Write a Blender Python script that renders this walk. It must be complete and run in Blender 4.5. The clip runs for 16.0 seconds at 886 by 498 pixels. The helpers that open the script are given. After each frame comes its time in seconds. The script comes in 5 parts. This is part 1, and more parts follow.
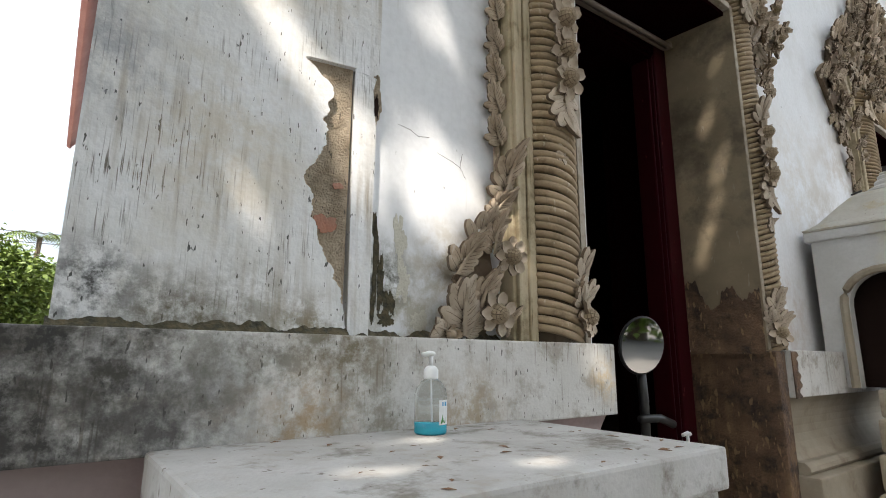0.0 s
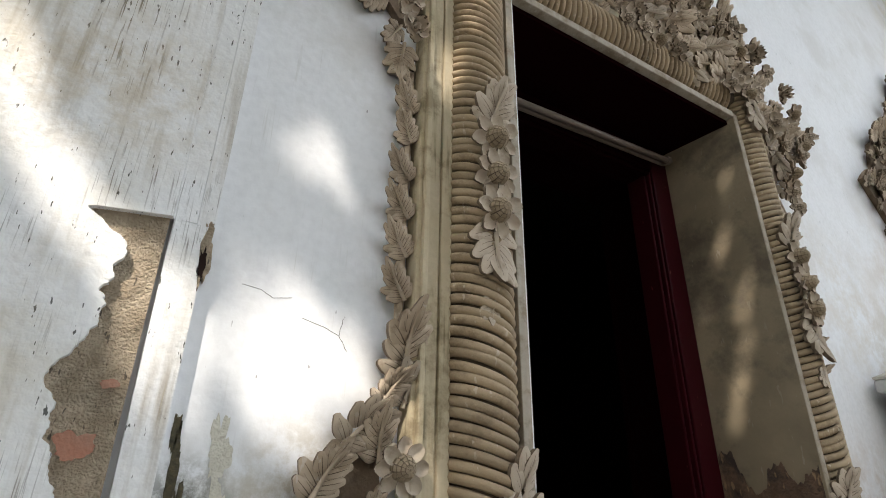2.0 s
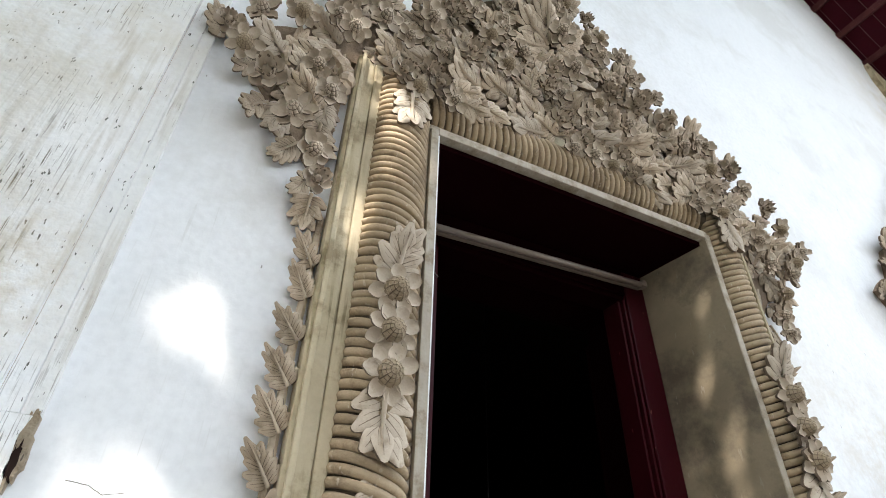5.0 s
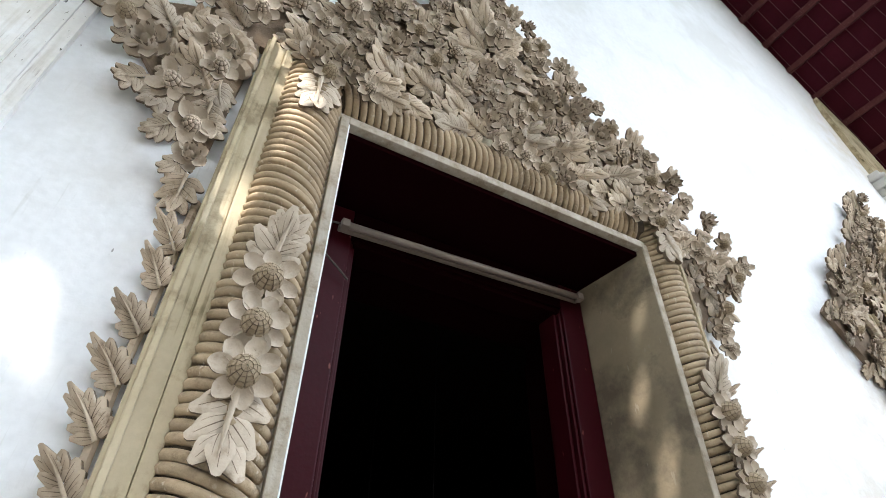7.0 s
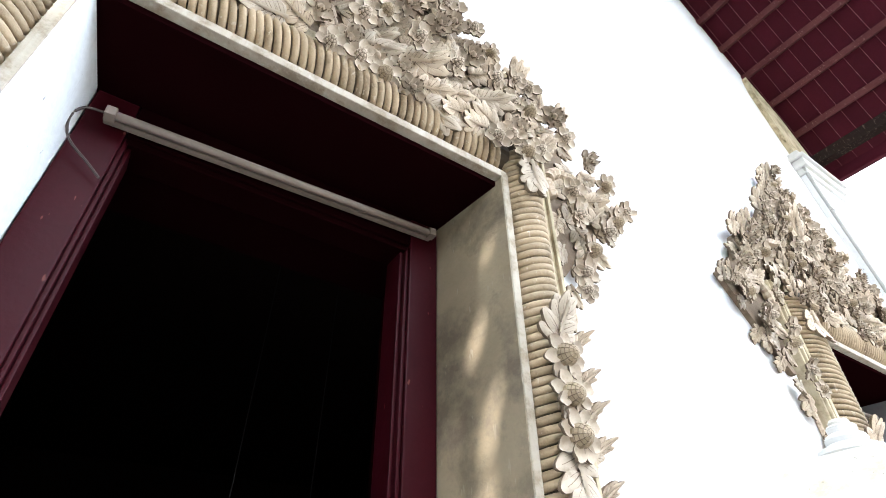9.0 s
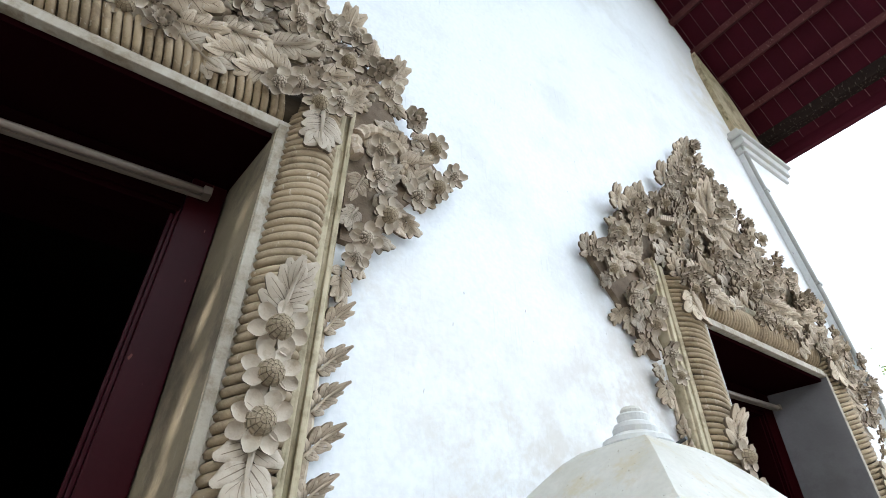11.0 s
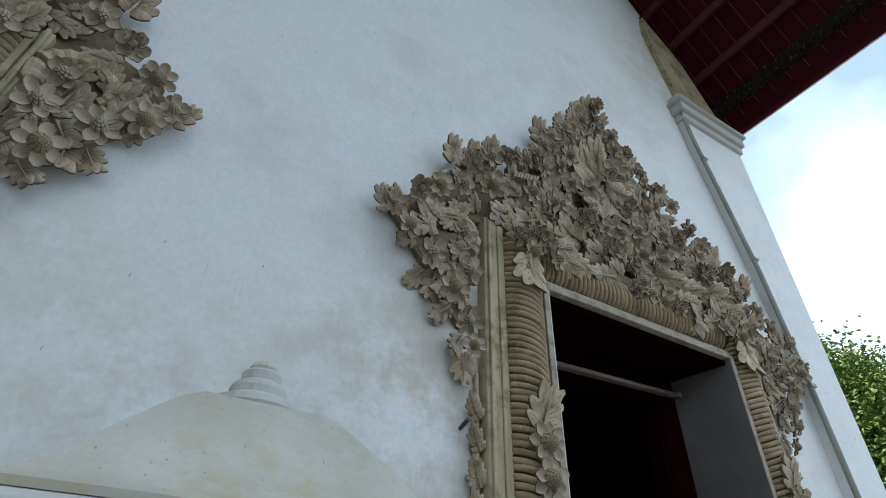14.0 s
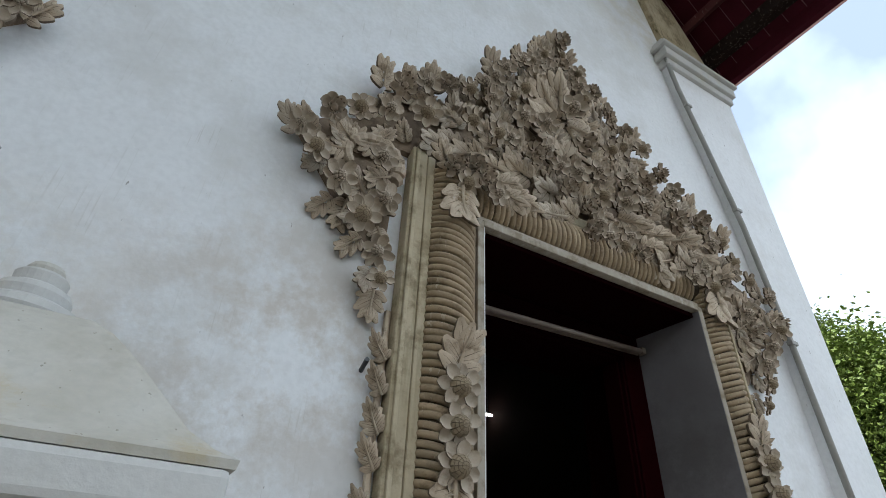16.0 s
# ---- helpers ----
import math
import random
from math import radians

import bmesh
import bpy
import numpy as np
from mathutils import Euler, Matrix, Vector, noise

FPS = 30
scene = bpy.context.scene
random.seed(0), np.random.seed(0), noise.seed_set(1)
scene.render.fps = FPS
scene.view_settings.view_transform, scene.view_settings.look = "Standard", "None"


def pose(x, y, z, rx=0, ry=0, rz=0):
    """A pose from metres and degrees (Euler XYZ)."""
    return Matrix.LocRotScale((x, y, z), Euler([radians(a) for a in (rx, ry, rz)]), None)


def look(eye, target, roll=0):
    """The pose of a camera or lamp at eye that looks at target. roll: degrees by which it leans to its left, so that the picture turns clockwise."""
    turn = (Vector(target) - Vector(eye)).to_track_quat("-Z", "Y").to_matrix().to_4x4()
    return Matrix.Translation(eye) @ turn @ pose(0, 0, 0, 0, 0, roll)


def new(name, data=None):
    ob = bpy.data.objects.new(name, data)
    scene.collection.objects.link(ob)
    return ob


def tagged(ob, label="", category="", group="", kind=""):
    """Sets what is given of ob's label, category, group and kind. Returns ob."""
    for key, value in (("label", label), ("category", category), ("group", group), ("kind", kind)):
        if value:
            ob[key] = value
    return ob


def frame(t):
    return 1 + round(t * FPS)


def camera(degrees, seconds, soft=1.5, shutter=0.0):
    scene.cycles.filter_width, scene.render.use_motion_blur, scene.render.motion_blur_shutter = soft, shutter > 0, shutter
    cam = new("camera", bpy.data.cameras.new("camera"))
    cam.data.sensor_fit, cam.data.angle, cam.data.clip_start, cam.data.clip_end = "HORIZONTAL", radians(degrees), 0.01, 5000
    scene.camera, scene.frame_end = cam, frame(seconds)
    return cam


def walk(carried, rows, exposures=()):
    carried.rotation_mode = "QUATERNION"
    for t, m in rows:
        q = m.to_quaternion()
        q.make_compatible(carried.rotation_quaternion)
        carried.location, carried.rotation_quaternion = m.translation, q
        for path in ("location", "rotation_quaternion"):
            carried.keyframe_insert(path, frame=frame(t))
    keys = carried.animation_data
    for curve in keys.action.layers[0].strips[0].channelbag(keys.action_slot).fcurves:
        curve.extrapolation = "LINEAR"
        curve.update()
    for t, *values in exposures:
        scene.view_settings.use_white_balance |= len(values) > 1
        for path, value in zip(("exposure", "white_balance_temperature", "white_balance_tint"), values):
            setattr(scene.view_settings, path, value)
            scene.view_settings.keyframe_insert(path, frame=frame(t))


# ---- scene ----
cam = camera(80.0, 16.0, soft=1.0)
PATH = [
    (0, (-0.05, -0.023, 1.267), (1.112, 1.554, 1.672), 0.4),
    (0.5, (0.107, 0.004, 1.319), (1.12, 1.601, 1.971), 0.9),
    (1, (0.268, 0.079, 1.442), (1.225, 1.66, 2.209), 0.8),
    (1.5, (0.382, 0.09, 1.493), (1.326, 1.664, 2.286), 0.9),
    (2, (0.539, 0.062, 1.557), (1.466, 1.639, 2.364), 1.0),
    (2.5, (0.629, 0.02, 1.636), (1.515, 1.616, 2.452), 1.0),
    (3, (0.673, 0.028, 1.677), (1.529, 1.629, 2.516), 1.3),
    (3.5, (0.734, 0.006, 1.706), (1.558, 1.584, 2.618), 1.6),
    (4, (0.828, -0.091, 1.744), (1.579, 1.47, 2.744), 2.0),
    (4.2, (0.847, -0.117, 1.751), (1.581, 1.429, 2.786), 2.1),
    (6.3, (1.026, 0.0, 1.744), (1.716, 1.412, 2.981), 1.5),
    (6.5, (1.062, 0.005, 1.75), (1.774, 1.405, 2.989), 1.3),
    (7, (1.196, -0.01, 1.756), (1.94, 1.364, 3.005), 0.8),
    (7.5, (1.335, -0.013, 1.759), (2.109, 1.338, 3.014), 0.4),
    (8, (1.483, 0.021, 1.762), (2.282, 1.355, 3.02), 0.2),
    (8.5, (1.655, 0.085, 1.785), (2.506, 1.413, 3.02), -0.2),
    (9, (1.84, 0.1, 1.775), (2.726, 1.415, 2.995), -0.5),
    (9.5, (2.066, 0.025, 1.792), (2.964, 1.333, 3.009), -1.0),
    (9.7, (2.142, 0.03, 1.8), (3.056, 1.325, 3.018), -1.2),
    (11.8, (2.921, -0.308, 1.87), (3.822, 1.057, 3.021), 1.2),
    (12, (3.002, -0.334, 1.865), (3.892, 1.033, 3.022), 0.8),
    (12.5, (3.198, -0.355, 1.896), (4.077, 1.032, 3.038), 1.6),
    (13, (3.401, -0.393, 1.911), (4.261, 0.991, 3.071), 1.6),
    (13.5, (3.585, -0.425, 1.912), (4.412, 0.959, 3.095), 1.9),
    (14, (3.761, -0.4, 1.895), (4.554, 0.997, 3.085), 2.2),
    (14.5, (3.953, -0.291, 1.907), (4.74, 1.103, 3.105), 2.3),
    (15, (4.09, -0.278, 1.898), (4.861, 1.123, 3.099), 2.6),
    (15.5, (4.177, -0.303, 1.895), (4.945, 1.119, 3.073), 2.8),
    (16, (4.241, -0.299, 1.888), (5.023, 1.149, 3.025), 2.8),
]
EXPOSURES = [(0.0, 1.36, 6550, 12), (1.5, 1.42, 6550, 12), (3.0, 1.70, 6500, 11), (4.2, 2.05, 6400, 11), (6.5, 2.35, 6250, 11), (8.0, 2.8, 6100, 11), (9.0, 3.35, 6000, 11), (9.7, 3.4, 6000, 11), (11.8, 1.32, 5850, 6), (13.0, 0.9, 5650, 3), (14.5, 0.9, 5700, 3), (16.0, 1.0, 6050, 8)]
walk(cam, [(t, look(eye, target, roll)) for t, eye, target, roll in PATH], EXPOSURES)

# ---- world, sun, exposure ----
SUN_EL, SUN_AZ = 50.0, 229.5          # degrees; azimuth clockwise from +y
sun_dir = Vector((math.sin(radians(SUN_AZ)) * math.cos(radians(SUN_EL)), math.cos(radians(SUN_AZ)) * math.cos(radians(SUN_EL)), math.sin(radians(SUN_EL))))
world = bpy.data.worlds.new("world")
scene.world = world
world.use_nodes = True
wn = world.node_tree
sky = wn.nodes.new("ShaderNodeTexSky")
sky.sky_type = "NISHITA"
sky.sun_disc = False
sky.sun_elevation, sky.sun_rotation = radians(SUN_EL), radians(SUN_AZ)
sky.dust_density = 9.0
sky.air_density = 1.0
sky.ozone_density = 1.0
wn.nodes["Background"].inputs["Strength"].default_value = 0.17
# bright haze, broken by thinner places, over the whole sky
coord = wn.nodes.new("ShaderNodeTexCoord")
haze = wn.nodes.new("ShaderNodeTexNoise")
haze.inputs["Scale"].default_value, haze.inputs["Detail"].default_value = 2.2, 6.0
wn.links.new(coord.outputs["Generated"], haze.inputs["Vector"])
spread = wn.nodes.new("ShaderNodeMapRange")
spread.inputs["From Min"].default_value, spread.inputs["From Max"].default_value = 0.36, 0.60
spread.inputs["To Min"].default_value = 0.25
wn.links.new(haze.outputs["Fac"], spread.inputs["Value"])
cloud = wn.nodes.new("ShaderNodeMix")
cloud.data_type = "RGBA"
wn.links.new(spread.outputs["Result"], cloud.inputs["Factor"])
wn.links.new(sky.outputs["Color"], [i for i in cloud.inputs if i.type == "RGBA"][0])
[i for i in cloud.inputs if i.type == "RGBA"][1].default_value = (5.1, 5.7, 6.1, 1)
wn.links.new([o for o in cloud.outputs if o.type == "RGBA"][0], wn.nodes["Background"].inputs["Color"])
sun_data = bpy.data.lights.new("sun", "SUN")
sun_data.energy, sun_data.angle, sun_data.color = 3.2, radians(0.55), (1.0, 0.93, 0.82)
sun = new("sun", sun_data)
sun.matrix_world = look(sun_dir * 30, (0, 0, 0))


# ---- materials ----
def material(name, base, second=None, rough=0.8, metal=0.0, scale=6.0, fine=60.0, bump=0.2, mix=0.6, spots=None, streak=None,
             stain=None, random_tint=0.0, depth=0.004, blots=(), dashes=None, spec=0.5):
    """Procedural surface: two-scale colour variation, optional dark specks, vertical streaks and blotchy stains, fine relief."""
    m = bpy.data.materials.new(name)
    m.use_nodes = True
    nt = m.node_tree
    b = nt.nodes["Principled BSDF"]
    b.inputs["Roughness"].default_value = rough
    b.inputs["Metallic"].default_value = metal
    b.inputs["Specular IOR Level"].default_value = spec
    link = nt.links.new
    geo = nt.nodes.new("ShaderNodeNewGeometry")

    def noise_node(s, detail=6.0, stretch=(1, 1, 1), rugged=0.55):
        mp = nt.nodes.new("ShaderNodeMapping")
        mp.inputs["Scale"].default_value = stretch
        link(geo.outputs["Position"], mp.inputs["Vector"])
        n = nt.nodes.new("ShaderNodeTexNoise")
        n.inputs["Scale"].default_value, n.inputs["Detail"].default_value = s, detail
        n.inputs["Roughness"].default_value = rugged
        link(mp.outputs["Vector"], n.inputs["Vector"])
        return n

    def ramp(src, lo, hi):
        r = nt.nodes.new("ShaderNodeMapRange")
        r.inputs["From Min"].default_value, r.inputs["From Max"].default_value = lo, hi
        link(src, r.inputs["Value"])
        return r.outputs["Result"]

    def blend(fac, a, c, kind="MIX"):
        x = nt.nodes.new("ShaderNodeMix")
        x.data_type, x.blend_type = "RGBA", kind
        if isinstance(fac, float):
            x.inputs["Factor"].default_value = fac
        else:
            link(fac, x.inputs["Factor"])
        for socket, v in (("A", a), ("B", c)):
            s = [i for i in x.inputs if i.name == socket and i.type == "RGBA"][0]
            if isinstance(v, tuple):
                s.default_value = (*v, 1)
            else:
                link(v, s)
        return [o for o in x.outputs if o.type == "RGBA"][0]

    def times(src, k):
        q = nt.nodes.new("ShaderNodeMath")
        q.operation = "MULTIPLY"
        q.inputs[1].default_value = k
        link(src, q.inputs[0])
        return q.outputs[0]

    big = noise_node(scale)
    small = noise_node(fine)
    second = second or tuple(c * 0.7 for c in base)
    colour = blend(times(ramp(big.outputs["Fac"], 0.35, 0.7), mix), base, second)
    colour = blend(times(ramp(small.outputs["Fac"], 0.4, 0.75), 0.35), colour, tuple(c * 0.72 for c in base))
    if streak:
        s = noise_node(streak[1], 5.0, (1, 1, 0.07))
        g = noise_node(1.6, 3.0)
        q = nt.nodes.new("ShaderNodeMath")
        q.operation = "MULTIPLY"
        link(ramp(s.outputs["Fac"], 0.5, 0.75), q.inputs[0])
        link(ramp(g.outputs["Fac"], 0.4, 0.62), q.inputs[1])
        colour = blend(times(q.outputs[0], streak[2]), colour, streak[0])
    if stain:
        s = noise_node(stain[1], 10.0, (1, 1, 1), 0.7)
        colour = blend(times(ramp(s.outputs["Fac"], stain[3], stain[3] + 0.12), stain[2]), colour, stain[0])
    if spots:
        s = noise_node(spots[1], 2.0, (1, 1, 0.3))
        colour = blend(times(ramp(s.outputs["Fac"], spots[3], spots[3] + 0.03), spots[2]), colour, spots[0])
    if dashes:
        s = noise_node(dashes[1], 2.0, (1, 1, 0.04))
        g = noise_node(4.0, 4.0)
        q = nt.nodes.new("ShaderNodeMath")
        q.operation = "MULTIPLY"
        link(ramp(s.outputs["Fac"], dashes[3], dashes[3] + 0.08), q.inputs[0])
        link(ramp(g.outputs["Fac"], 0.48, 0.66), q.inputs[1])
        colour = blend(times(q.outputs[0], dashes[2]), colour, dashes[0])
    for place, radius, tint, power in blots:
        v = nt.nodes.new("ShaderNodeVectorMath")
        v.operation = "DISTANCE"
        v.inputs[1].default_value = place
        link(geo.outputs["Position"], v.inputs[0])
        n2 = noise_node(3.2 / radius, 12.0, (1, 1, 1), 0.74)
        q = nt.nodes.new("ShaderNodeMath")
        q.operation = "MULTIPLY"
        link(ramp(v.outputs["Value"], radius, radius * 0.25), q.inputs[0])
        link(ramp(n2.outputs["Fac"], 0.42, 0.58), q.inputs[1])
        colour = blend(times(q.outputs[0], power), colour, tint)
    if random_tint:
        info = nt.nodes.new("ShaderNodeObjectInfo")
        colour = blend(times(info.outputs["Random"], random_tint), colour, tuple(c * 0.55 for c in base))
    link(colour, b.inputs["Base Color"])
    if bump:
        bp = nt.nodes.new("ShaderNodeBump")
        bp.inputs["Strength"].default_value, bp.inputs["Distance"].default_value = bump, depth
        h = nt.nodes.new("ShaderNodeMath")
        h.operation = "ADD"
        link(small.outputs["Fac"], h.inputs[0])
        link(times(big.outputs["Fac"], 2.0), h.inputs[1])
        link(h.outputs[0], bp.inputs["Height"])
        link(bp.outputs["Normal"], b.inputs["Normal"])
    return m


M_PLASTER = material("lime_plaster", (0.745, 0.752, 0.765), (0.675, 0.68, 0.692), 0.75, scale=2.0, fine=45, bump=0.12, depth=0.012,
                     streak=((0.5, 0.48, 0.43), 16, 0.14), spots=((0.12, 0.11, 0.1), 60, 0.7, 0.73), stain=((0.56, 0.55, 0.53), 1.3, 0.55, 0.50), dashes=((0.4, 0.38, 0.34), 120, 0.35, 0.60),
                     blots=(((4.55, 1.25, 2.55), 0.75, (0.5, 0.44, 0.38), 0.75), ((4.2, 1.25, 2.15), 0.55, (0.45, 0.4, 0.34), 0.7), ((0.75, 1.25, 1.4), 0.26, (0.36, 0.33, 0.24), 0.8), ((0.67, 1.25, 1.48), 0.13, (0.06, 0.06, 0.05), 0.9), ((0.92, 1.25, 1.52), 0.2, (0.4, 0.34, 0.24), 0.8), ((3.7, 1.25, 2.4), 0.55, (0.56, 0.5, 0.42), 0.6), ((3.35, 1.25, 2.75), 0.4, (0.58, 0.54, 0.48), 0.5), ((4.9, 1.25, 3.0), 0.5, (0.58, 0.55, 0.5), 0.45), ((3.4, 1.25, 1.5), 0.35, (0.5, 0.42, 0.36), 0.6), ((7.0, 1.25, 6.3), 0.9, (0.55, 0.5, 0.38), 0.6)))
M_PLASTER_WORN = material("weathered_plaster", (0.76, 0.76, 0.76), (0.60, 0.585, 0.54), 0.8, scale=3.0, fine=60, bump=0.35, depth=0.01,
                          streak=((0.30, 0.245, 0.165), 34, 1.0), spots=((0.05, 0.05, 0.045), 110, 0.95, 0.69), dashes=((0.10, 0.08, 0.055), 220, 0.95, 0.575),
                          stain=((0.5, 0.46, 0.37), 2.6, 0.4, 0.52),
                          blots=(((0.0, 1.2, 1.40), 0.13, (0.05, 0.05, 0.045), 0.95), ((0.12, 1.2, 1.36), 0.12, (0.16, 0.15, 0.13), 0.8), ((0.3, 1.2, 1.33), 0.2, (0.2, 0.18, 0.13), 0.7), ((-0.04, 1.2, 1.9), 0.2, (0.3, 0.31, 0.33), 0.7), ((0.18, 1.2, 1.32), 0.16, (0.12, 0.1, 0.06), 0.9), ((0.45, 1.2, 1.32), 0.13, (0.2, 0.16, 0.09), 0.85), ((0.1, 1.2, 2.5), 0.45, (0.5, 0.43, 0.32), 0.5), ((0.38, 1.2, 2.35), 0.3, (0.46, 0.38, 0.26), 0.55), ((0.2, 1.2, 3.2), 0.6, (0.48, 0.42, 0.32), 0.5), ((0.22, 1.2, 1.75), 0.25, (0.5, 0.42, 0.3), 0.5)))
M_LEDGE = material("stained_concrete", (0.60, 0.585, 0.555), (0.40, 0.38, 0.34), 0.85, scale=4, fine=90, bump=0.4,
                   streak=((0.15, 0.125, 0.09), 28, 0.95), stain=((0.24, 0.2, 0.15), 9, 0.65, 0.51), spots=((0.06, 0.055, 0.05), 110, 0.9, 0.66), dashes=((0.14, 0.11, 0.08), 120, 0.8, 0.57),
                   blots=(((-0.06, 1.1, 1.24), 0.42, (0.03, 0.03, 0.028), 1.0), ((-0.1, 1.1, 1.1), 0.4, (0.04, 0.036, 0.032), 1.0), ((0.05, 1.1, 1.3), 0.25, (0.05, 0.045, 0.035), 1.0), ((0.5, 1.1, 1.31), 0.2, (0.14, 0.11, 0.06), 0.9), ((0.42, 1.1, 1.12), 0.16, (0.3, 0.2, 0.1), 0.8), ((0.85, 1.1, 1.1), 0.2, (0.3, 0.22, 0.12), 0.7), ((0.12, 1.1, 1.1), 0.22, (0.07, 0.065, 0.06), 0.9), ((0.3, 1.1, 1.3), 0.2, (0.13, 0.12, 0.09), 0.8), ((0.6, 1.1, 1.1), 0.2, (0.2, 0.17, 0.12), 0.7), ((1.45, 1.1, 1.2), 0.1, (0.5, 0.36, 0.18), 0.6)))
M_BLOCK = material("worn_concrete", (0.47, 0.46, 0.44), (0.30, 0.285, 0.255), 0.8, scale=6, fine=110, bump=0.35,
                   stain=((0.15, 0.13, 0.10), 7, 0.85, 0.52), spots=((0.12, 0.09, 0.065), 45, 0.8, 0.68), streak=((0.25, 0.19, 0.12), 22, 0.5))
M_RENDER = material("bare_render", (0.54, 0.44, 0.32), (0.33, 0.25, 0.165), 0.95, scale=22, fine=190, bump=1.0, depth=0.02, mix=0.9, stain=((0.2, 0.16, 0.11), 9, 0.6, 0.52), spots=((0.07, 0.055, 0.04), 90, 0.8, 0.66))
M_BRICK = material("red_brick", (0.38, 0.17, 0.11), (0.3, 0.2, 0.15), 0.9, scale=30, fine=150, bump=0.6)
M_STUCCO = material("carved_stucco", (0.58, 0.475, 0.36), (0.35, 0.265, 0.18), 0.9, scale=11, fine=170, bump=0.3, mix=0.8, random_tint=0.5, depth=0.004, stain=((0.22, 0.155, 0.10), 20, 0.8, 0.53), spots=((0.66, 0.62, 0.56), 70, 0.4, 0.66))
M_PETAL = material("pale_stucco_petal", (0.51, 0.43, 0.34), (0.33, 0.265, 0.195), 0.9, scale=14, fine=170, bump=0.25, random_tint=0.4, depth=0.004, stain=((0.28, 0.215, 0.15), 24, 0.7, 0.54))
M_HEADS = material("seed_head_stucco", (0.33, 0.26, 0.175), (0.22, 0.165, 0.105), 0.9, scale=60, fine=170, bump=0.4, depth=0.004)
# Darker stucco for edges and grooves, painting the shade they would lie in.
M_EDGE = material("shaded_cut_edge", (0.17, 0.125, 0.085), (0.09, 0.065, 0.043), 0.95, scale=14, fine=110, bump=0.5)
# Ochre bed darkened so that gaps between the carvings look shaded.
M_BED = material("gap_shaded_ochre_bed", (0.24, 0.175, 0.12), (0.12, 0.084, 0.056), 0.95, scale=9, fine=110, bump=0.8, stain=((0.12, 0.085, 0.055), 14, 0.7, 0.5))
# Core much darker than the cords, so the slits between them read dark.
M_CORE = material("dark_rope_core", (0.06, 0.042, 0.024), (0.03, 0.021, 0.012), 0.95, scale=12, fine=80, bump=0.3)
M_COIL = material("ochre_stucco", (0.40, 0.305, 0.195), (0.24, 0.172, 0.1), 0.85, scale=5, fine=80, bump=0.6, random_tint=0.5, spots=((0.6, 0.52, 0.42), 60, 0.5, 0.66),
                  stain=((0.13, 0.088, 0.048), 8, 0.75, 0.5))
M_STRIP = material("ochre_lime_strip", (0.49, 0.415, 0.29), (0.31, 0.25, 0.135), 0.85, scale=4, fine=70, bump=0.3,
                   streak=((0.17, 0.145, 0.06), 45, 1.0), dashes=((0.11, 0.09, 0.04), 90, 0.9, 0.55), stain=((0.2, 0.155, 0.09), 8, 0.75, 0.5))
M_FILLET = material("whitewashed_fillet", (0.36, 0.315, 0.25), (0.23, 0.185, 0.135), 0.8, scale=12, fine=90, bump=0.4,
                    stain=((0.2, 0.155, 0.1), 12, 0.85, 0.5), streak=((0.6, 0.57, 0.5), 40, 0.6))
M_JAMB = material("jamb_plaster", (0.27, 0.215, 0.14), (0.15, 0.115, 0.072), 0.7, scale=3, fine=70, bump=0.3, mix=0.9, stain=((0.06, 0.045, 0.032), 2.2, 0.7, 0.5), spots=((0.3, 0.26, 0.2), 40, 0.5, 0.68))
# Grey reveal for the second door, its shade put into the colour.
M_SHADED_JAMB = material("shaded_reveal_plaster", (0.15, 0.138, 0.142), (0.10, 0.09, 0.092), 0.7, scale=3, fine=70, bump=0.3, mix=0.9, stain=((0.08, 0.07, 0.07), 2.2, 0.6, 0.5))
M_DAMP = material("damp_brown_plaster", (0.17, 0.10, 0.055), (0.05, 0.026, 0.016), 0.65, scale=9, fine=90, bump=0.9, depth=0.01, mix=1.0,
                  streak=((0.34, 0.23, 0.11), 18, 0.8), stain=((0.022, 0.012, 0.008), 7, 0.95, 0.49), spots=((0.3, 0.2, 0.1), 40, 0.6, 0.62))
M_MAROON = material("maroon_painted_wood", (0.030, 0.0026, 0.0052), (0.023, 0.002, 0.004), 0.4, scale=5, fine=60, bump=0.15, spec=0.08,
                    spots=((0.25, 0.1, 0.08), 50, 0.5, 0.73))
# Two darkened copies of the maroon, with the recess's shade in their colour.
M_SHADED_MAROON = material("shaded_maroon_wood", (0.012, 0.0014, 0.002), (0.008, 0.001, 0.0015), 0.9, scale=5, fine=60, bump=0.1, spec=0.0)
M_HEAD = material("shaded_maroon_board", (0.0075, 0.0012, 0.0017), (0.005, 0.0008, 0.0011), 0.9, scale=6, fine=60, bump=0.1, spec=0.0)
M_SOFFIT = material("maroon_boards", (0.050, 0.0062, 0.012), (0.028, 0.0042, 0.007), 0.7, scale=4, fine=50, bump=0.2, random_tint=0.4, spec=0.05)
M_PURLIN = material("faded_maroon_timber", (0.085, 0.03, 0.03), (0.05, 0.014, 0.016), 0.8, scale=9, fine=90, bump=0.3, spec=0.05, spots=((0.16, 0.1, 0.09), 50, 0.5, 0.64))
M_JOINT = material("pale_board_joint", (0.16, 0.085, 0.085), (0.05, 0.015, 0.018), 0.9, scale=14, fine=60, bump=0.2, mix=1.0)
M_BEAM = material("lichened_beam", (0.02, 0.013, 0.011), (0.012, 0.007, 0.006), 0.85, scale=20, fine=120, bump=0.5, spec=0.05, spots=((0.12, 0.1, 0.08), 60, 0.7, 0.62))
# Near black: the darkness of unlit hollows put into the colour.
M_DARK = material("painted_dark", (0.02, 0.012, 0.01), None, 0.9, bump=0.0, spec=0.05)
